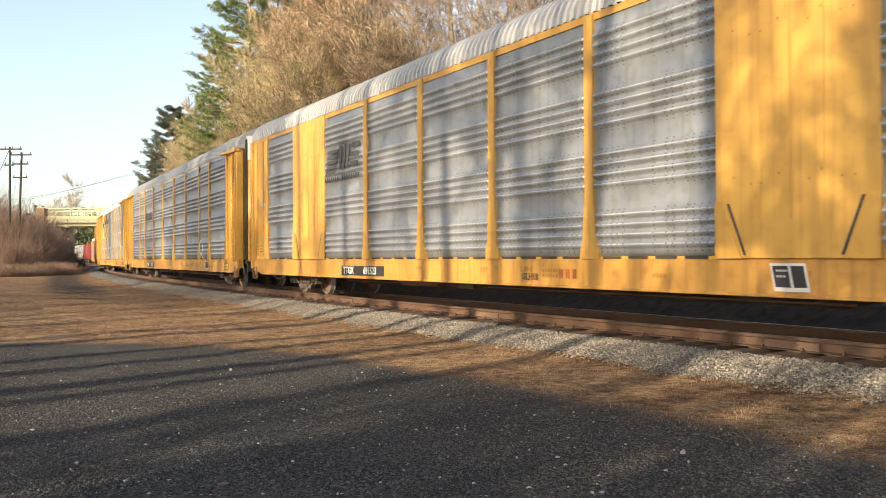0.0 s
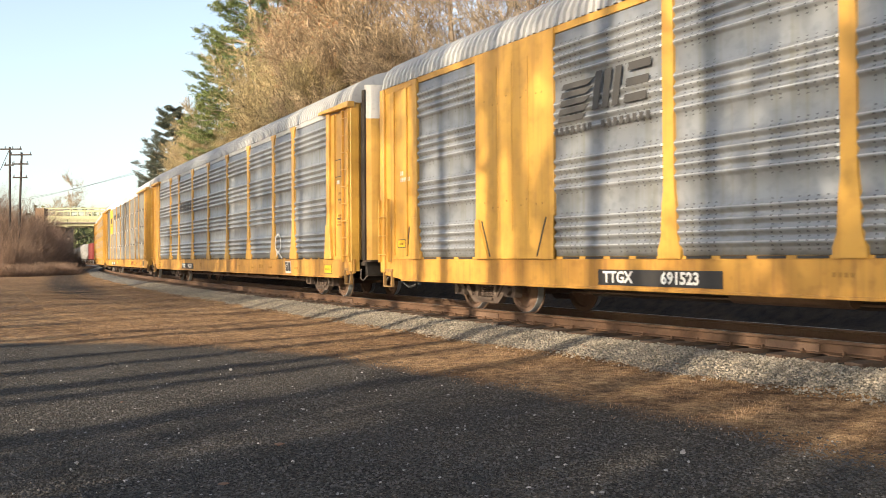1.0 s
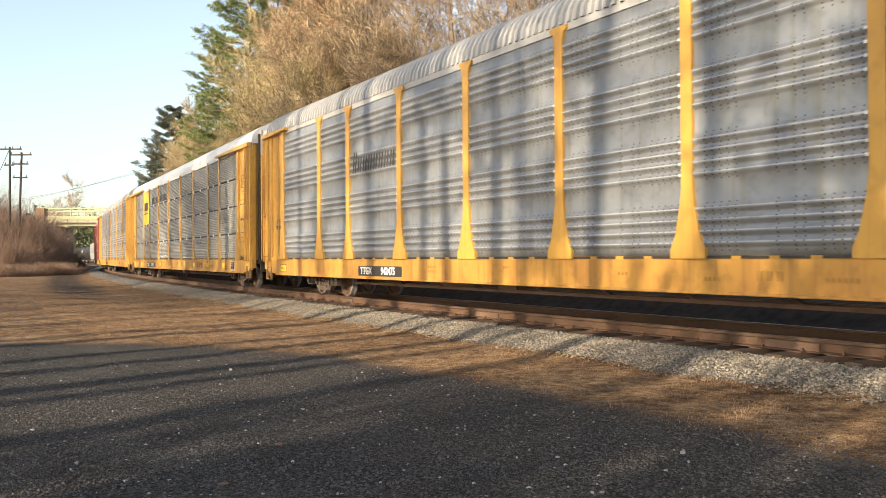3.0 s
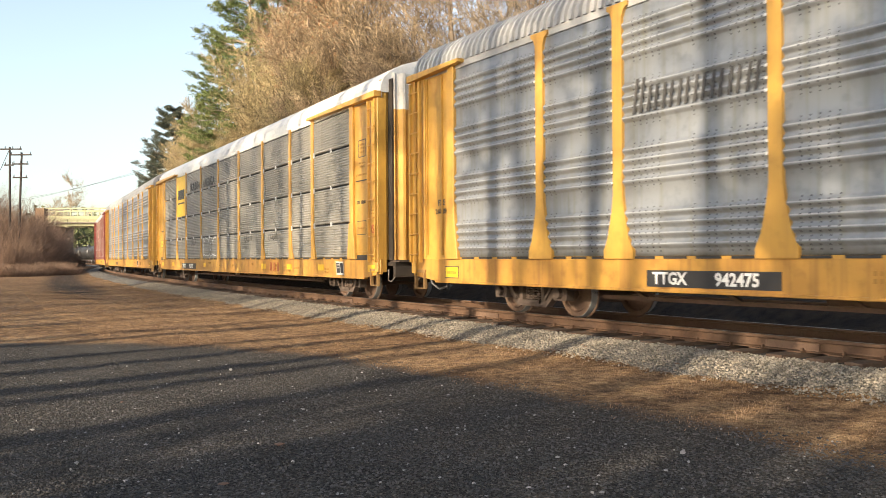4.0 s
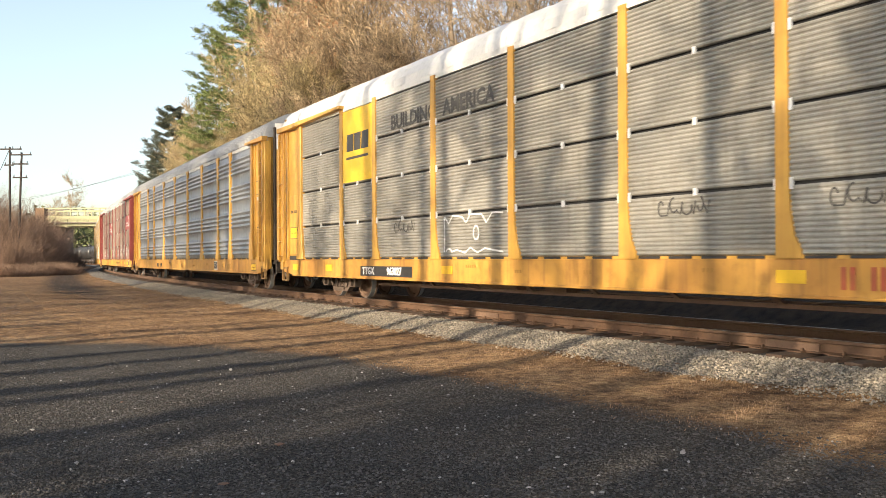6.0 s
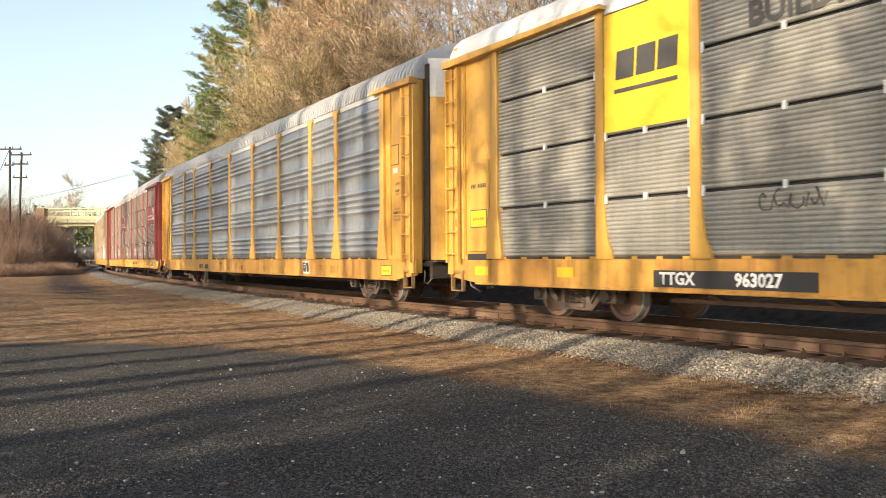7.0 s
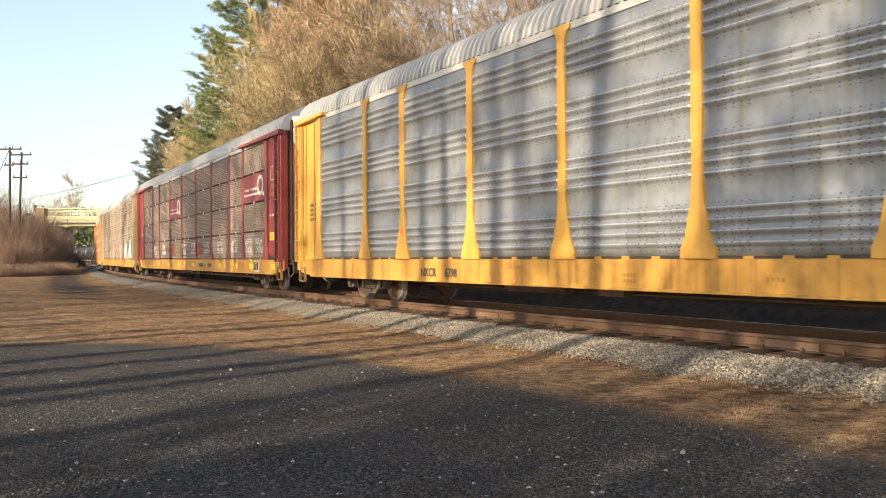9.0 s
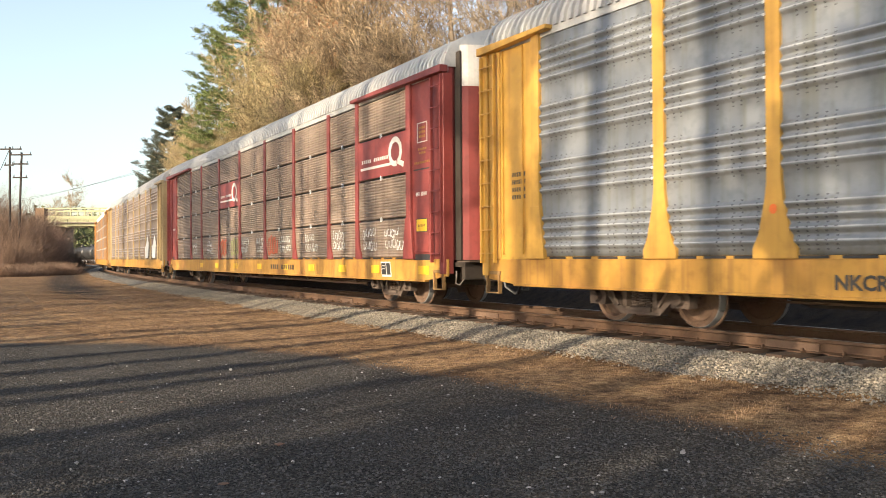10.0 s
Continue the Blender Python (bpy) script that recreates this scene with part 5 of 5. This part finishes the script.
def tank_car():
    prof = [(-7.3, 0.0), (-7.28, 0.5), (-7.15, 1.0), (-6.9, 1.3), (-6.6, 1.42), (6.6, 1.42), (6.9, 1.3), (7.15, 1.0), (7.28, 0.5), (7.3, 0.0)]
    body = Shape().lathe(prof, False, 32, (0, 0, 2.55))
    body.smooth = True
    car = base_car("black tank car with a sooty round barrel", body.mesh("tank_car", M_TANK), "tank_car")
    part("dome", Shape().tube([(0, 0, 3.9), (0, 0, 4.45)], 0.42, 14), M_TANK, car)
    part("walkway", Shape().box(-1.6, 1.6, -1.0, 1.0, 3.98, 4.03), M_DARK, car)
    for x in (-5, -2.5, 2.5, 5):
        part("band", Shape().lathe([(x - 0.05, 1.43), (x - 0.05, 1.45), (x + 0.05, 1.45), (x + 0.05, 1.43)], False, 32, (0, 0, 2.55)), M_TANK, car)
    part("stub_sill", Shape().box(-7.9, -5.2, -0.35, 0.35, 0.75, 1.25), M_DARK, car)
    part("stub_sill", Shape().box(5.2, 7.9, -0.35, 0.35, 0.75, 1.25), M_DARK, car)
    far_running_gear(car, 5.8)
    return car


def copy_tank(tank):
    c = copy_thing(tank, pose(0, 0, 0))
    for o in c.children_recursive:
        if o.name.split(".")[0] == "wheelset":
            WHEELS.append((o, o.location.x))
    return c
TRAIN = consist()

# ------------------------------------------------------------------ trees and brush
M_BARK = material("grey_brown_bark", (0.36, 0.275, 0.19), (0.20, 0.145, 0.10), 0.9, 0, 1.2, 14, 0.7, 0.4, 20, vary=0.45, island=True)
M_TWIG = material("tan_twigs", (0.40, 0.295, 0.175), (0.19, 0.132, 0.08), 0.9, 0, 0.5, 4, 0.9, 0.0, vary=0.7, island=True)
M_OLIVE = material("olive_twigs", (0.39, 0.305, 0.155), (0.19, 0.145, 0.078), 0.9, 0, 0.5, 4, 0.9, 0.0, vary=0.65, island=True)
M_BRAMBLE = material("purple_brown_bramble", (0.25, 0.165, 0.115), (0.10, 0.065, 0.047), 0.9, 0, 0.3, 3, 0.9, 0.0, vary=0.6, island=True)
# bramble with the shade under the bridge put into its colour
M_SHADEBRUSH = material("shaded_brush", (0.085, 0.058, 0.042), (0.045, 0.032, 0.024), 0.9, 0, 0.6, 4, 0.8, 0.0)
M_NEEDLE = material("pine_needles", (0.16, 0.195, 0.05), (0.085, 0.11, 0.032), 0.7, 0, 0.35, 2, 0.8, 0.0, vary=0.5, island=True)
M_DUSKY = material("dusky_pine_needles", (0.085, 0.095, 0.06), (0.05, 0.058, 0.04), 0.75, 0, 0.35, 2, 0.8, 0.0, vary=0.5, island=True)
M_OAK = material("dead_oak_leaves", (0.34, 0.17, 0.075), (0.23, 0.11, 0.05), 0.75, 0, 0.8, 5, 0.7, 0.0, vary=0.15)
M_FARWOOD = material("far_woods", (0.12, 0.135, 0.05), (0.075, 0.09, 0.038), 0.9, 0, 0.15, 0.8, 0.8, 0.0)


def segments_mesh(name, segs, mat, sides=3):
    """Tapered sticks: rows of x0 y0 z0 r0 x1 y1 z1 r1."""
    a = np.asarray(segs, float)
    p, q, r, w = a[:, 0:3], a[:, 4:7], a[:, 3], a[:, 7]
    d = q - p
    d /= np.maximum(np.linalg.norm(d, axis=1, keepdims=True), 1e-6)
    ref = np.where(np.abs(d[:, 2:3]) < 0.9, [[0, 0, 1.0]], [[1.0, 0, 0]])
    u = np.cross(d, ref)
    u /= np.linalg.norm(u, axis=1, keepdims=True)
    v = np.cross(d, u)
    out = []
    for base, rad in ((p, r), (q, w)):
        for j in range(sides):
            c, s = math.cos(2 * math.pi * j / sides), math.sin(2 * math.pi * j / sides)
            out.append(base + rad[:, None] * (c * u + s * v))
    vv = np.stack(out, 1).reshape(-1, 3)
    f = np.array([[j, (j + 1) % sides, sides + (j + 1) % sides, sides + j] for j in range(sides)])
    ff = (f[None] + 2 * sides * np.arange(len(a))[:, None, None]).reshape(-1, 4)
    me = bpy.data.meshes.new(name)
    me.from_pydata(vv.tolist(), [], ff.tolist())
    me.materials.append(mat)
    return me


def grow(rng, height, trunk_r, clear, spread, twig, limbs, levels=4, up=0.45, least=0.011):
    """A bare broadleaf tree: returns thick limbs and thin twigs as sticks."""
    thick, thin, tips = [], [], []

    def shoot(p, d, length, r, lv):
        n = 4 if lv < 2 else 3
        step = length / n
        for i in range(n):
            d = (d + Vector((rng.gauss(0, 0.13), rng.gauss(0, 0.13), rng.gauss(0.03, 0.08)))).normalized()
            q = p + d * step
            r1 = r * (1 - 0.55 / n)
            (thick if r > 0.028 else thin).append((*p, r, *q, r1))
            if lv < levels:
                for _ in range(twig[lv] if rng.random() < 0.9 else 1):
                    side = d.orthogonal().normalized()
                    side.rotate(Matrix.Rotation(rng.uniform(0, 6.283), 3, d))
                    e = (d * rng.uniform(0.5, 1.0) + side * rng.uniform(0.45, 0.95) + Vector((0, 0, up * rng.uniform(0.2, 1)))).normalized()
                    shoot(p.lerp(q, rng.uniform(0.2, 1)), e, length * rng.uniform(0.42, 0.66), max(least, r1 * rng.uniform(0.38, 0.58)), lv + 1)
            p, r = q, r1
        tips.append(p)

    p, d, r = Vector((0, 0, -0.3)), Vector((rng.gauss(0, 0.03), rng.gauss(0, 0.03), 1)).normalized(), trunk_r
    n = 9
    for i in range(n):
        d = (d + Vector((rng.gauss(0, 0.04), rng.gauss(0, 0.04), 0.06))).normalized()
        q = p + d * height / n
        r1 = r * 0.87
        thick.append((*p, r, *q, r1))
        if (i + 1) / n > clear:
            for _ in range(limbs):
                a = rng.uniform(0, 6.283)
                e = Vector((math.cos(a), math.sin(a), rng.uniform(0.45, 1.1))).normalized()
                shoot(p.lerp(q, rng.random()), e, spread * rng.uniform(0.7, 1.15) * (1.25 - 0.6 * i / n), r1 * rng.uniform(0.3, 0.5), 1)
        p, r = q, r1
    return thick, thin, tips


def leaf_bits(name, centres, size, mat, seed, per=1, spread=0.3, droop=0.0, narrow=0.35):
    """Small leaf or needle triangles round the given places."""
    rng = np.random.default_rng(seed)
    c = np.repeat(np.asarray(centres, float), per, axis=0)
    n = len(c)
    c = c + rng.normal(0, spread, (n, 3)) * np.array([1, 1, 0.6])
    d = rng.normal(0, 1, (n, 3))
    d[:, 2] = d[:, 2] * 0.6 + droop
    d /= np.linalg.norm(d, axis=1, keepdims=True)
    w = np.cross(d, rng.normal(0, 1, (n, 3)))
    w /= np.maximum(np.linalg.norm(w, axis=1, keepdims=True), 1e-6)
    s = size * (0.6 + 0.8 * rng.random((n, 1)))
    v = np.stack([c - d * s * 0.5, c + w * s * narrow * 0.5, c + d * s * 0.5, c - w * s * narrow * 0.5], 1).reshape(-1, 3)
    me = bpy.data.meshes.new(name)
    me.from_pydata(v.tolist(), [], np.arange(4 * n).reshape(-1, 4).tolist())
    me.materials.append(mat)
    return me


def bare_tree(seed, height, r, clear, spread, twig, limbs, mat_twig, label, name="bare_tree", leaves=None, least=0.012):
    rng = random.Random(seed)
    thick, thin, tips = grow(rng, height, r, clear, spread, twig, limbs, least=least)
    t = tagged(new(name, segments_mesh("trunk", thick, M_BARK, 6 if len(thick) < 700 else 5)), label, "tree", "woodland trees")
    part("crown", segments_mesh("crown", thin, mat_twig, 3), mat_twig, t, "fine bare twigs")
    if leaves:
        pick = [p for p in tips if rng.random() < leaves]
        part("leaves", leaf_bits("leaves", pick, 0.12, M_OAK, seed, 4, 0.22, 0, 0.7), M_OAK, t, "dead rust-brown leaves")
    return t


def pine_tree(seed, height, radius, mat, label, bare=0.16):
    """A pine with flat plumed boughs: each bough sweeps out, lifts at its tip and carries side sprays of needles."""
    rng = random.Random(seed)
    wood, tufts = [], []
    n = 12
    for i in range(n):
        a, b = height * i / n, height * (i + 1) / n
        wood.append((0, 0, a - 0.2, 0.30 * (1 - 0.9 * i / n), 0, 0, b, 0.30 * (1 - 0.9 * (i + 1) / n)))
    z = height * bare
    while z < height * 0.985:
        u = (z / height - bare) / (1 - bare)
        reach = radius * (1 - u) ** 0.62 * (0.7 + 0.3 * min(1, u * 4)) + 0.4
        turn = rng.uniform(0, 6.283)
        whorl = rng.choice((4, 5, 6))
        for k in range(whorl):
            a = turn + 6.283 * k / whorl + rng.gauss(0, 0.22)
            rr = reach * rng.uniform(0.62, 1.15)
            rise = rng.uniform(-0.12, 0.16) + 0.30 * u
            out, side = Vector((math.cos(a), math.sin(a), 0)), Vector((-math.sin(a), math.cos(a), 0))
            pts = [Vector((0, 0, z)) + out * rr * f + Vector((0, 0, rr * (rise * f + 0.16 * f ** 3))) for f in (0, 0.2, 0.4, 0.6, 0.8, 1.0)]
            for j in range(5):
                wood.append((*pts[j], 0.05 * (1 - j / 6), *pts[j + 1], 0.05 * (1 - (j + 1) / 6)))
                if j < 1:
                    continue
                for _ in range(4):
                    q = pts[j].lerp(pts[j + 1], rng.random())
                    length = (0.24 + 0.16 * rng.random()) * rr * (1.15 - 0.16 * j)
                    tip = q + side * rng.choice((-1, 1)) * length * rng.uniform(0.5, 1) + out * length * rng.uniform(0.3, 0.9) + Vector((0, 0, length * rng.uniform(-0.05, 0.28)))
                    wood.append((*q, 0.014, *tip, 0.006))
                    tufts += [tuple(q.lerp(tip, f)) for f in (0.45, 0.75, 1.0)]
            tufts.append(tuple(pts[5]))
        z += height * rng.uniform(0.03, 0.045)
    t = tagged(new("pine_tree", segments_mesh("trunk", wood, M_BARK, 3)), label, "tree", "pine trees")
    part("crown", leaf_bits("crown", tufts, 0.30, mat, seed, 13, 0.13, 0.30, 0.13), mat, t, "clumps of green needles")
    return t


def bramble(seed, height, width, mat, label, count=420):
    rng = random.Random(seed)
    sticks = []
    for _ in range(count):
        a, d = rng.uniform(0, 6.283), width * 0.5 * math.sqrt(rng.random())
        p = Vector((math.cos(a) * d, math.sin(a) * d, -0.3))
        top = height * (1 - 0.4 * (d / (width * 0.5)) ** 2) * rng.uniform(0.5, 1.08)
        v = Vector((rng.gauss(0, 0.25), rng.gauss(0, 0.25), 1)).normalized()
        r = rng.uniform(0.012, 0.026)
        n = 5
        for i in range(n):
            q = p + v * top / n
            sticks.append((*p, r, *q, r * 0.8))
            for _k in range(3):
                e = (v + Vector((rng.gauss(0, 0.6), rng.gauss(0, 0.6), rng.gauss(0.1, 0.4)))).normalized() * rng.uniform(0.25, 0.85)
                b = p.lerp(q, rng.random())
                sticks.append((*b, r * 0.6, *(b + e), 0.005))
            v = (v + Vector((rng.gauss(0, 0.22), rng.gauss(0, 0.22), -0.08))).normalized()
            p, r = q, r * 0.8
    return tagged(new("bramble_bush", segments_mesh("bramble_bush", sticks, mat, 3)), label, "bush", "brush beside the line")


def plant(proto, places, rng, zero):
    """Put the prototype at the first place and copies at the others: (x, y, turn, size)."""
    first = True
    for x, y, size in places:
        m = Matrix.Translation((x, y, zero(x, y))) @ pose(0, 0, 0, rng.uniform(-2, 2), rng.uniform(-2, 2), rng.uniform(0, 360))
        if first:
            proto.matrix_basis = m @ Matrix.Scale(size, 4)
            first = False
        else:
            c = copy_thing(proto, m)
            c.scale = (size, size, size)


def near_line(x, y):
    """Track station and offset of a place, by walking along the line."""
    best = min(((line(s)[0].xy - Vector((x, y))).length, s) for s in range(-200, 40, 4))[1]
    p, h = line(best)
    dx, dy = x - p.x, y - p.y
    return best + dx * math.cos(h) + dy * math.sin(h), dx * math.sin(h) - dy * math.cos(h)


def soil(x, y):
    s, lat = near_line(x, y)
    return ground_z(s, lat, x, y)


def build_woods():
    rng = random.Random(17)
    big = [bare_tree(31 + i, 17 + 2 * i, 0.13, 0.25, 3.8, (0, 2, 2, 2), 2, M_TWIG, "tall bare deciduous tree with fine tan twigs") for i in range(2)]
    olive = bare_tree(41, 15, 0.17, 0.15, 3.4, (0, 3, 3, 2), 3, M_OLIVE, "bare tree with dense olive-brown twigs")
    oak = bare_tree(52, 16, 0.24, 0.25, 3.6, (0, 3, 3, 2), 3, M_TWIG, "oak tree holding dead rust-brown leaves", leaves=0.13)
    thin = [bare_tree(61 + i, 9.5 + i, 0.085, 0.08, 2.6, (0, 3, 3, 2), 2, M_TWIG, "slender bare sapling with dense tan twigs", "sapling") for i in range(2)]
    sap = bare_tree(71, 9, 0.08, 0.06, 2.6, (0, 3, 3, 2), 3, M_OLIVE, "slender sapling with olive-brown twigs", "sapling")

    def spot(px, d, size=1.0):
        return ((px - 784) / 1505.5 * d, d, size * rng.uniform(0.92, 1.08))

    # tall trees behind the line
    plant(big[0], [spot(*q) for q in ((835, 33), (985, 30), (700, 46), (610, 62), (1080, 36), (560, 75))], rng, soil)
    plant(big[1], [spot(*q) for q in ((812, 35), (770, 38), (930, 36), (655, 52), (520, 66), (470, 84), (1200, 30))], rng, soil)
    plant(oak, [spot(*q) for q in ((575, 48), (620, 43), (540, 60))], rng, soil)
    plant(olive, [spot(*q) for q in ((490, 58), (525, 52), (560, 56), (345, 84, 0.9), (372, 80, 0.95), (510, 72), (450, 60, 0.85))], rng, soil)
    # the dense edge of saplings
    plant(thin[0], [spot(*q) for q in ((640, 36, 0.8), (560, 44), (520, 47), (600, 40), (440, 58, 0.8), (350, 78), (680, 40, 0.8), (325, 84))], rng, soil)
    plant(thin[1], [spot(*q) for q in ((660, 33, 0.75), (590, 45), (540, 48), (490, 54), (460, 60, 0.8), (620, 38), (340, 86), (310, 92), (365, 70, 0.8), (645, 47))], rng, soil)
    plant(sap, [spot(*q) for q in ((500, 50), (470, 53, 0.85), (530, 43), (560, 41), (385, 68, 0.7), (435, 58, 0.7), (480, 47, 0.85), (290, 98, 0.8), (272, 108, 0.8), (340, 76, 0.9), (410, 60, 0.9), (445, 54, 0.9))], rng, soil)
    # pines
    pine = pine_tree(81, 27, 5.6, M_NEEDLE, "tall green pine at the edge of the woods")
    plant(pine, [spot(*q) for q in ((432, 62), (482, 66, 1.0), (392, 72, 0.72), (560, 92, 1.0), (530, 68, 0.95))], rng, soil)
    dusk = pine_tree(91, 16.5, 4.8, M_DUSKY, "dark pine with spreading boughs")
    plant(dusk, [spot(*q) for q in ((314, 88, 0.96), (292, 104, 0.8))], rng, soil)
    # brush on the bank
    br = [bramble(101 + i, 7.4, 6.2, M_BRAMBLE, "tangled purple-brown bramble thicket on the bank", 520) for i in range(2)]
    low = lambda x, y: soil(x, y) - 0.2
    plant(br[0], [spot(*q) for q in ((20, 92, 1.05), (44, 98, 1.1), (-30, 86, 1.1), (40, 106, 1.2), (66, 118, 1.0), (-80, 92), (-10, 80, 0.75), (70, 140, 1.2), (5, 96, 1.15), (14, 88, 1.0))], rng, low)
    plant(br[1], [spot(*q) for q in ((40, 92, 1.0), (0, 98, 1.15), (60, 104, 0.95), (22, 83, 0.7), (50, 87, 0.62), (78, 108, 0.6), (-50, 100, 1.2), (60, 145, 1.3), (58, 94, 0.85))], rng, low)
    tall = [bramble(121, 1.3, 3.5, M_BRAMBLE, "tall dry brown weeds at the foot of the bank", 260)]
    plant(tall[0], [spot(*q) for q in ((60, 76), (85, 80), (105, 84), (30, 73), (5, 70), (95, 78), (-20, 70))], rng, soil)
    shade = bramble(111, 4.2, 6.5, M_SHADEBRUSH, "thicket under the end of the bridge, coloured for its shade", 420)
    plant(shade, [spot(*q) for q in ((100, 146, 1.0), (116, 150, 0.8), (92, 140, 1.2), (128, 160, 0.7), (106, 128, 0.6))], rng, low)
    # lone bare trees by the bridge
    lone = bare_tree(131, 15, 0.2, 0.4, 4.0, (0, 2, 2, 2), 2, M_TWIG, "bare tree standing beyond the bridge")
    plant(lone, [spot(118, 185, 1.0), spot(102, 200, 0.85), spot(170, 230, 0.8)], rng, lambda x, y: 0.5)


def build_far_woods():
    """Distant woods as loose clumps of foliage with an uneven top."""
    rng = random.Random(23)
    pts = []
    for _ in range(5200):
        px = rng.uniform(-420, 420)
        d = rng.uniform(215, 300)
        x = (px - 784) / 1505.5 * d
        top = 8 + 5.5 * (0.5 + 0.5 * wob(x, d, 0.06)) + 6.5 * max(0, wob(x, d, 0.13)) + rng.uniform(-1, 1)
        pts.append((x, d, rng.uniform(-1.5, 1.0) + top * rng.random() ** 0.7))
    for _ in range(3000):
        px = rng.uniform(300, 640)
        d = rng.uniform(105, 150)
        x = (px - 784) / 1505.5 * d
        pts.append((x, d, 12 * rng.random()))
    me = leaf_bits("far_woods", pts, 1.1, M_FARWOOD, 5, 7, 0.9, 0, 0.6)
    tagged(new("far_woods", me), "distant olive green woods along the horizon", "woods", kind="stuff")


def build_shade_trees():
    """The trees across the lot, behind the camera, whose shadows fall on the lot and the train."""
    rng = random.Random(29)
    w = Vector((SUN_WAY.x, SUN_WAY.y)).normalized()
    n = Vector((w.y, -w.x))
    a = bare_tree(151, 23, 0.34, 0.50, 4.4, (0, 2, 2, 1), 1, M_TWIG, "tall bare tree across the lot", least=0.022)
    b = bare_tree(157, 22, 0.32, 0.55, 4.0, (0, 2, 2, 1), 1, M_TWIG, "tall bare tree across the lot", least=0.022)
    c = bare_tree(163, 16, 0.33, 0.25, 4.2, (0, 2, 1, 0), 1, M_TWIG, "tall bare tree beside the lot", least=0.035)
    rows = ((-62, -8), (-5.2, -14), (-6.75, -17), (-9.5, -15), (-10.9, -16), (-12.7, -19), (-14.6, -16), (-19.6, -22), (-22.4, -25), (-25, -20), (-28.5, -24), (-32, -17), (-36, -20), (0.8, -20), (3.6, -18), (-42, -14), (-48, -12), (-55, -10), (-16.4, -26), (-9.7, -28), (-21.0, -18), (-23.8, -27), (-26.8, -30), (-30.2, -26), (-34, -28), (-39, -24), (-45, -22), (-52, -18), (-29.4, -15), (-33, -14), (-37.5, -18), (-43.5, -19), (-26.0, -22), (-1.2, -18))
    close = ((-26.6, 2), (-29.0, 3), (-31.2, 2), (-33.4, 4), (-36.0, 3), (-42, 2), (-54, 3), (-66, 8))
    plant(c, [(*(n * u + w * v), rng.uniform(0.9, 1.1)) for u, v in close], rng, lambda x, y: -0.35)
    # unseen saplings, added to darken the lot and the train's lower side
    d = bare_tree(171, 10.5, 0.10, 0.15, 2.6, (0, 2, 2, 1), 1, M_TWIG, "unseen twiggy young tree added to shade the lot and train", "sapling", least=0.02)
    shade_saplings = ((-2.5, -14.2), (-0.4, -15), (-1.9, -13.5), (-4.8, -13.5), (-3.2, -13), (-6.4, -14))
    plant(d, [(*(n * u + w * v), rng.uniform(0.88, 1.12)) for u, v in shade_saplings], rng, lambda x, y: -0.35)
    for proto, pick in ((a, rows[0::2]), (b, rows[1::2])):
        plant(proto, [(*(n * u + w * v), rng.uniform(0.9, 1.1)) for u, v in pick], rng, lambda x, y: -0.35)


build_woods()
build_far_woods()
build_shade_trees()

# ------------------------------------------------------------------ what moves
DRIFT = ((0, 0.0), (4.5, 0.0), (6.0, 0.12), (7.5, 0.22), (8.5, 0.0), (9.0, -0.06), (10.0, -0.26))


def drift(t):
    """The train's small slack run in and out behind the third car, in metres."""
    for (a, p), (b, q) in zip(DRIFT, DRIFT[1:]):
        if t <= b:
            return p + (q - p) * smooth(a, b, t)
    return DRIFT[-1][1]


def motions():
    for k, (car, s0, base) in enumerate(TRAIN):
        rows = []
        for i in range(41):
            t = i * 0.25
            s = s0 + SPEED * t + (drift(t) if k > 2 else 0)
            a, b = line(s + base)[0], line(s - base)[0]
            d = a - b
            mid = (a + b) / 2
            rows.append((t, pose(mid.x, mid.y, mid.z, 0, -math.degrees(math.atan2(d.z, d.xy.length)), math.degrees(math.atan2(d.y, d.x)))))
        walk(car, rows)
    turn = math.degrees(SPEED / WHEEL_R) / FPS
    for w, dx in WHEELS:
        walk(w, [(i / FPS, pose(dx, 0, WHEEL_R, 0, i * turn, 0)) for i in range(301)])


motions()
